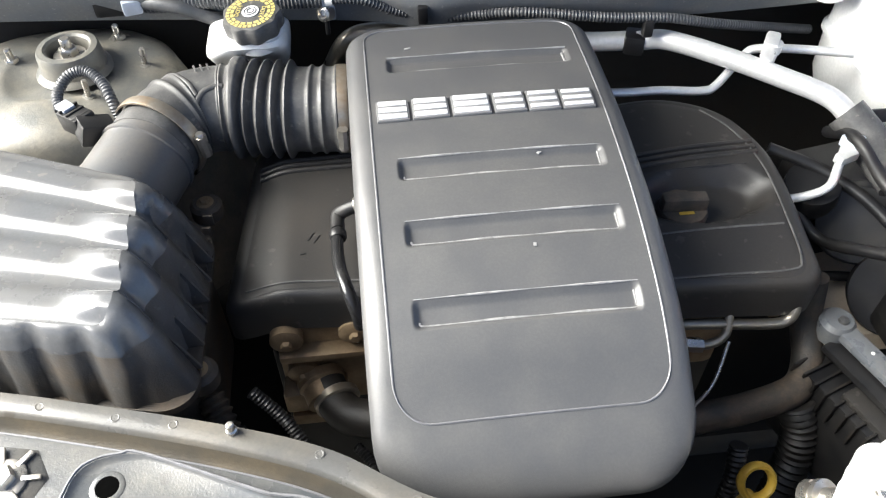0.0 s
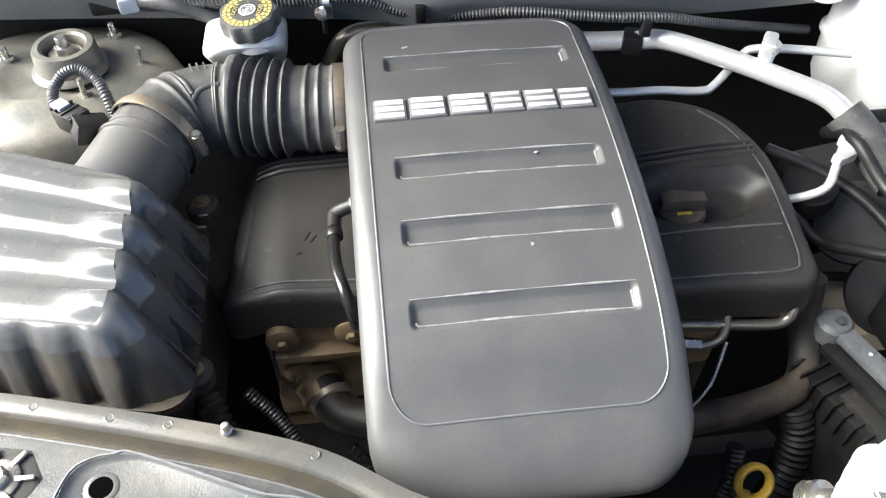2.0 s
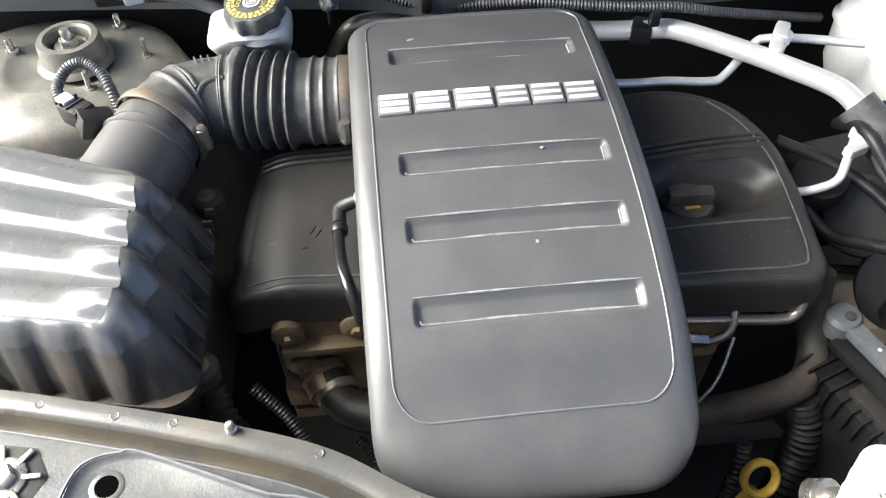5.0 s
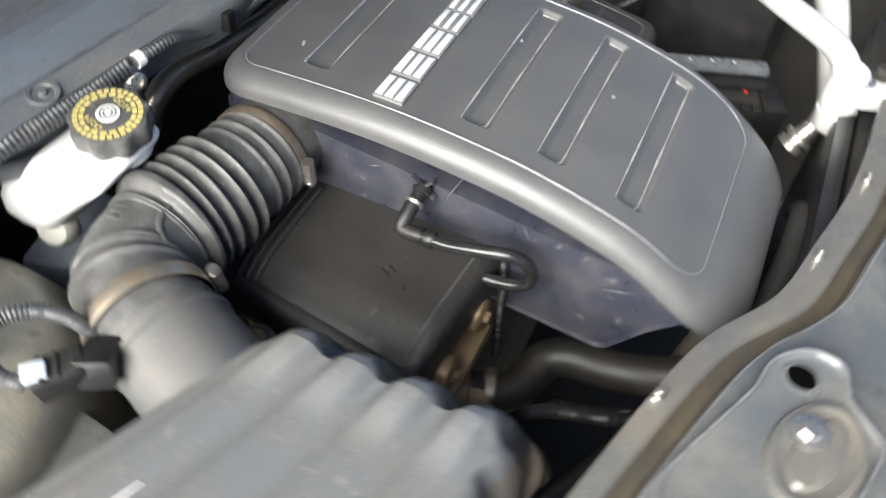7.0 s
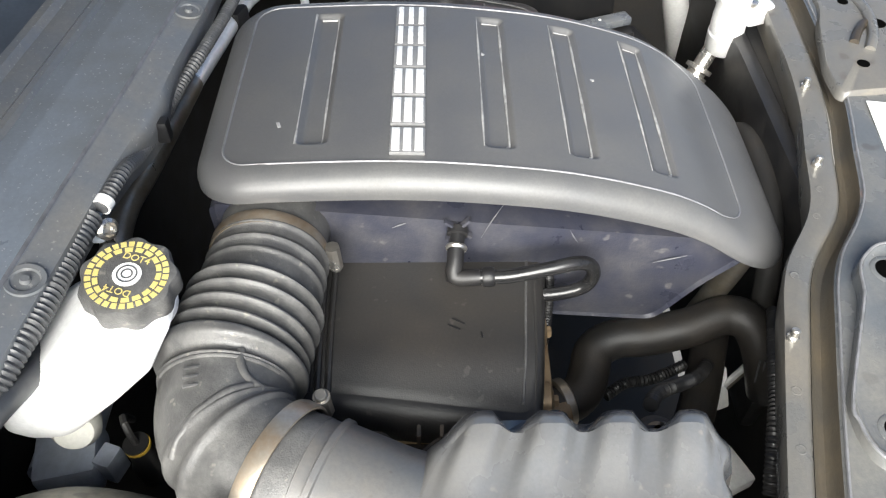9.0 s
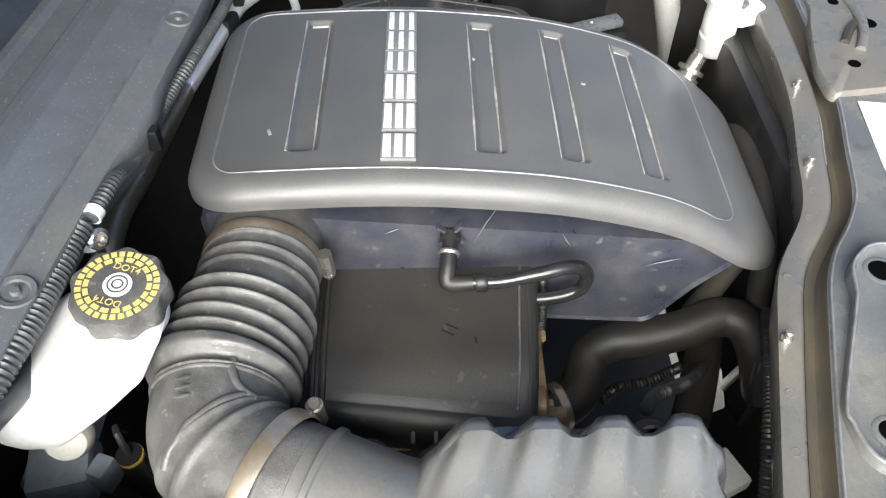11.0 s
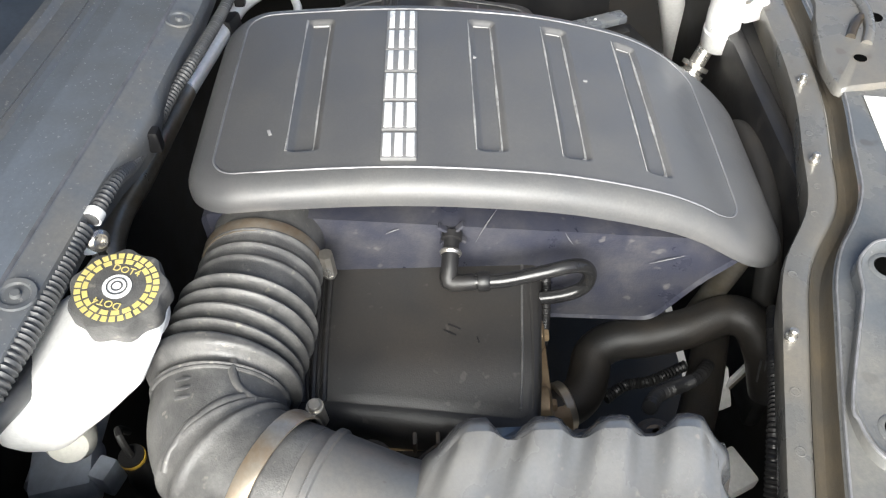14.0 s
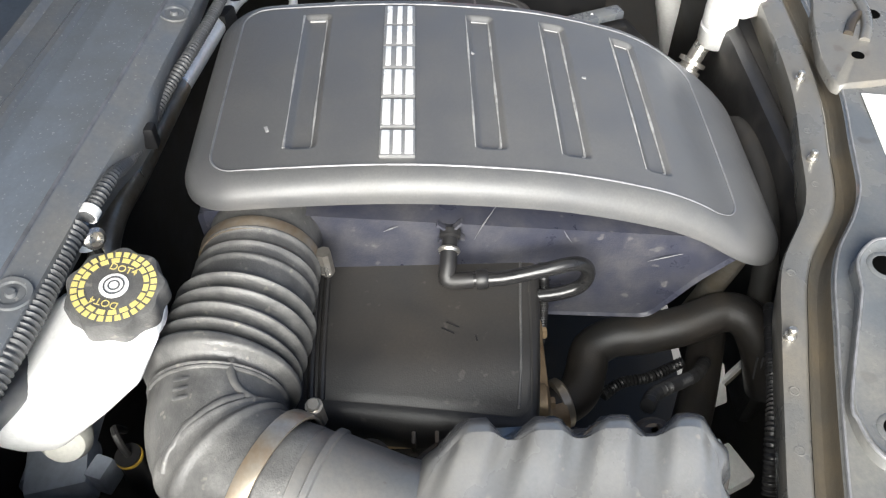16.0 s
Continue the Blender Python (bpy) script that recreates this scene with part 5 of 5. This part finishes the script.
part("label_strip", box((0.75, 0.330, 0.9024), (0.10, 0.012, 0.001), 0.0003), M_YELLOW, bt)
for k in range(4):
    part("label_bar", box((0.73 + 0.014 * k, 0.39, 0.9024), (0.006, 0.06, 0.001), 0.0003), M_LOOM, bt)
part("terminal_cover", box((0.632, 0.495, 0.925), (0.06, 0.05, 0.035), 0.010, 10), M_RED, bt, "red terminal cover")
cb = thing("battery_cable", "faded orange-red corrugated battery cable", "cable", (0.62, 0.40, 0.90))
part("cable", tube([(0.632, 0.47, 0.945), (0.620, 0.43, 0.950), (0.606, 0.385, 0.940), (0.602, 0.34, 0.918), (0.606, 0.29, 0.90)], corrugated(0.013, 0.008, 0.001), 14, 0.002), M_ORANGE, cb)
part("collar", lathe([(0.014, -0.006), (0.020, -0.006), (0.020, 0.006), (0.014, 0.006)], (0.620, 0.428, 0.950), (-0.2, -0.9, 0.1), 24, False, False), M_LABEL, cb)
bk = thing("cast_bracket", "smoky grey moulded bracket beside the fuse box", "bracket", (0.47, 0.39, 0.74))
part("arm", box((0.496, 0.372, 0.782), (0.150, 0.022, 0.012), 0.004, -70), M_SMOKE, bk)
part("tab", lathe([(0.019, -0.014), (0.019, 0.006), (0.015, 0.011), (0.009, 0.012), (0.0, 0.012)], (0.470, 0.444, 0.780), segs=24, cap1=False), M_SMOKE, bk)
part("bolt", lathe([(0.006, 0), (0.005, 0.004), (0.0, 0.005)], (0.472, 0.440, 0.791), segs=16, cap1=False), M_RUBBER, bk)
for k in range(3):
    part("rivet", lathe([(0.0022, 0), (0.0018, 0.001), (0, 0.0014)], (0.486 + 0.010 * k, 0.400 - 0.0275 * k, 0.7878), segs=12, cap1=False), M_LABEL, bk)
part("leg", box((0.490, 0.366, 0.768), (0.14, 0.034, 0.010), 0.003, -70), M_BLACK, bk)
mod = thing("control_module", "black finned control module", "control module", (0.50, 0.38, 0.62))
part("case", box((0.492, 0.352, 0.690), (0.175, 0.075, 0.12), 0.006, -70), M_BLACK, mod)
for k in range(11):
    part("fin", box((0.444 + 0.0047 * k, 0.425 - 0.0132 * k, 0.738), (0.046, 0.0030, 0.034), 0.001, 20), M_HOSE, mod)
part("hatch", box((0.486, 0.342, 0.754), (0.085, 0.040, 0.010), 0.004, -70), M_VALVE, mod, "black raised hatch")
part("tag", box((0.492, 0.318, 0.7605), (0.006, 0.004, 0.004), 0.001, 20), M_RED, mod, "small red tag")
gb = thing("gearbox_top", "black gearbox fittings and cables behind the fuse box", "gearbox", (0.52, 0.56, 0.6))
part("case", box((0.585, 0.655, 0.72), (0.15, 0.10, 0.18), 0.02, 10), M_BLACK, gb)
part("drum", lathe([(0.045, 0), (0.048, 0.01), (0.048, 0.05), (0.044, 0.06)], (0.575, 0.60, 0.77), (-0.5, -0.6, 0.5), 32), M_BLACK, gb)
part("cap", lathe([(0.030, 0), (0.032, 0.01), (0.030, 0.03), (0.0, 0.032)], (0.495, 0.60, 0.815), (-0.2, -0.2, 1), 28, True, False), M_BLACK, gb)
part("pipe", tube([(0.445, 0.578, 0.838), (0.468, 0.572, 0.846), (0.490, 0.570, 0.860), (0.502, 0.585, 0.875), (0.520, 0.610, 0.88)], 0.0050, 12), M_ALU, gb)
part("fitting", box((0.512, 0.592, 0.882), (0.026, 0.012, 0.012), 0.002, 20), M_ALU, gb)
part("fitting", box((0.528, 0.612, 0.890), (0.03, 0.022, 0.014), 0.003, 40), M_PALE, gb)
part("label", box((0.600, 0.563, 0.812), (0.026, 0.022, 0.0016), 0.0004, 15, tilt=(0, -20)), M_LABEL, gb, "blank white sticker")
part("label_base", box((0.605, 0.563, 0.796), (0.036, 0.034, 0.028), 0.005, 15, tilt=(0, -20)), M_BLACK, gb)
for pts in ([(0.45, 0.64, 0.86), (0.50, 0.61, 0.85), (0.54, 0.56, 0.84), (0.57, 0.50, 0.82)], [(0.46, 0.60, 0.83), (0.49, 0.55, 0.80), (0.51, 0.50, 0.83), (0.53, 0.46, 0.86)], [(0.53, 0.66, 0.86), (0.52, 0.60, 0.90), (0.535, 0.55, 0.88), (0.55, 0.49, 0.87)]):
    part("cable", tube(pts, 0.007, 10), M_BLACK, gb)
# Added block: its pale tan stands in for sunlit ground below.
sr = thing("ground_patch_block", "pale tan block standing in for sunlit ground below the engine", "chassis rail", (0.50, 0.45, 0.5))
part("rail", box((0.552, 0.545, 0.695), (0.10, 0.15, 0.04), 0.008, 0), M_SUNLIT_GROUND, sr)
pl = thing("drive_pulley", "black round pulley beside the gearbox", "pulley", (0.56, 0.46, 0.68))
part("wheel", lathe([(0.05, 0), (0.052, 0.004), (0.046, 0.012), (0.052, 0.02), (0.05, 0.024)], (0.585, 0.505, 0.745), (-0.5, -0.6, 0.6), 36), M_BLACK, pl)

# ---- raised bonnet over the bay ----
bonnet = thing("bonnet", "raised bonnet with a dark lining above the engine bay", "bonnet", (0.1, 0.98, 1.02), kind="structure")
part("skin", box((0.1, 0.822, 1.60), (1.50, 1.14, 0.02), 0.008, tilt=(-68, 0)), M_PAINT, bonnet)
part("lining", box((0.1, 0.808, 1.594), (1.42, 1.06, 0.008), 0.003, tilt=(-68, 0)), M_HOODIN, bonnet, "dark soft lining")

# ---- bodywork that closes the bay ----
wing = thing("wing_panel", "dusty dark blue-grey painted wing beside the bay", "car body", (-0.8, 0.5, 0.6), kind="structure")
part("panel", box((-0.80, 0.50, 0.70), (0.26, 1.3, 0.50), 0.05), M_PAINT, wing)
wing2 = thing("wing_panel", "dusty dark blue-grey painted wing beside the bay", "car body", (1.0, 0.5, 0.6), kind="structure")
part("panel", box((1.00, 0.50, 0.70), (0.26, 1.3, 0.50), 0.05), M_PAINT, wing2)

# White plates added to imitate bright patches showing through low gaps.
bkt = thing("bright_patch_plate", "white plate and arms standing in for a bright patch beside the radiator hose", "bracket", (0.005, 0.27, 0.60))
part("plate", box((0.008, 0.270, 0.625), (0.016, 0.046, 0.052), 0.003, 20, tilt=(0, 30)), M_WHITE, bkt)
part("arm", box((0.012, 0.248, 0.635), (0.006, 0.006, 0.07), 0.002, 0, tilt=(28, 10)), M_ALU, bkt)
part("arm", box((0.012, 0.240, 0.640), (0.004, 0.004, 0.07), 0.001, 0, tilt=(28, 10)), M_DULLPIPE, bkt)
bk2 = thing("bright_patch_plate", "white plate standing in for a bright patch beside the filter housing", "bracket", (-0.105, 0.285, 0.64))
part("plate", box((-0.105, 0.283, 0.655), (0.042, 0.034, 0.02), 0.004, 25), M_WHITE, bk2)
part("tab", box((-0.085, 0.295, 0.655), (0.02, 0.03, 0.01), 0.003, 10), M_PALE, bk2)
lt = thing("lifting_pipe", "brown stained metal pipe under the cover's front corner", "pipe", (0.04, 0.27, 0.66))
part("pipe", tube([(0.030, 0.280, 0.850), (0.042, 0.282, 0.79), (0.060, 0.290, 0.70)], 0.012, 16), M_DULLPIPE, lt)

bar = thing("brake_pipe", "black pipe crossing the tan ground patch", "pipe", (0.54, 0.54, 0.72))
part("pipe", tube([(0.46, 0.548, 0.735), (0.52, 0.545, 0.735), (0.60, 0.53, 0.735)], 0.006, 10), M_BLACK, bar)
part("clip", box((0.56, 0.538, 0.733), (0.012, 0.02, 0.02), 0.003), M_BLACK, bar)
# Added panel: hides bright ground that would show below the cowl.
bh = thing("bulkhead", "dark panel closing the rear of the engine bay", "body panel", (0, 0.95, 0.2), kind="structure")
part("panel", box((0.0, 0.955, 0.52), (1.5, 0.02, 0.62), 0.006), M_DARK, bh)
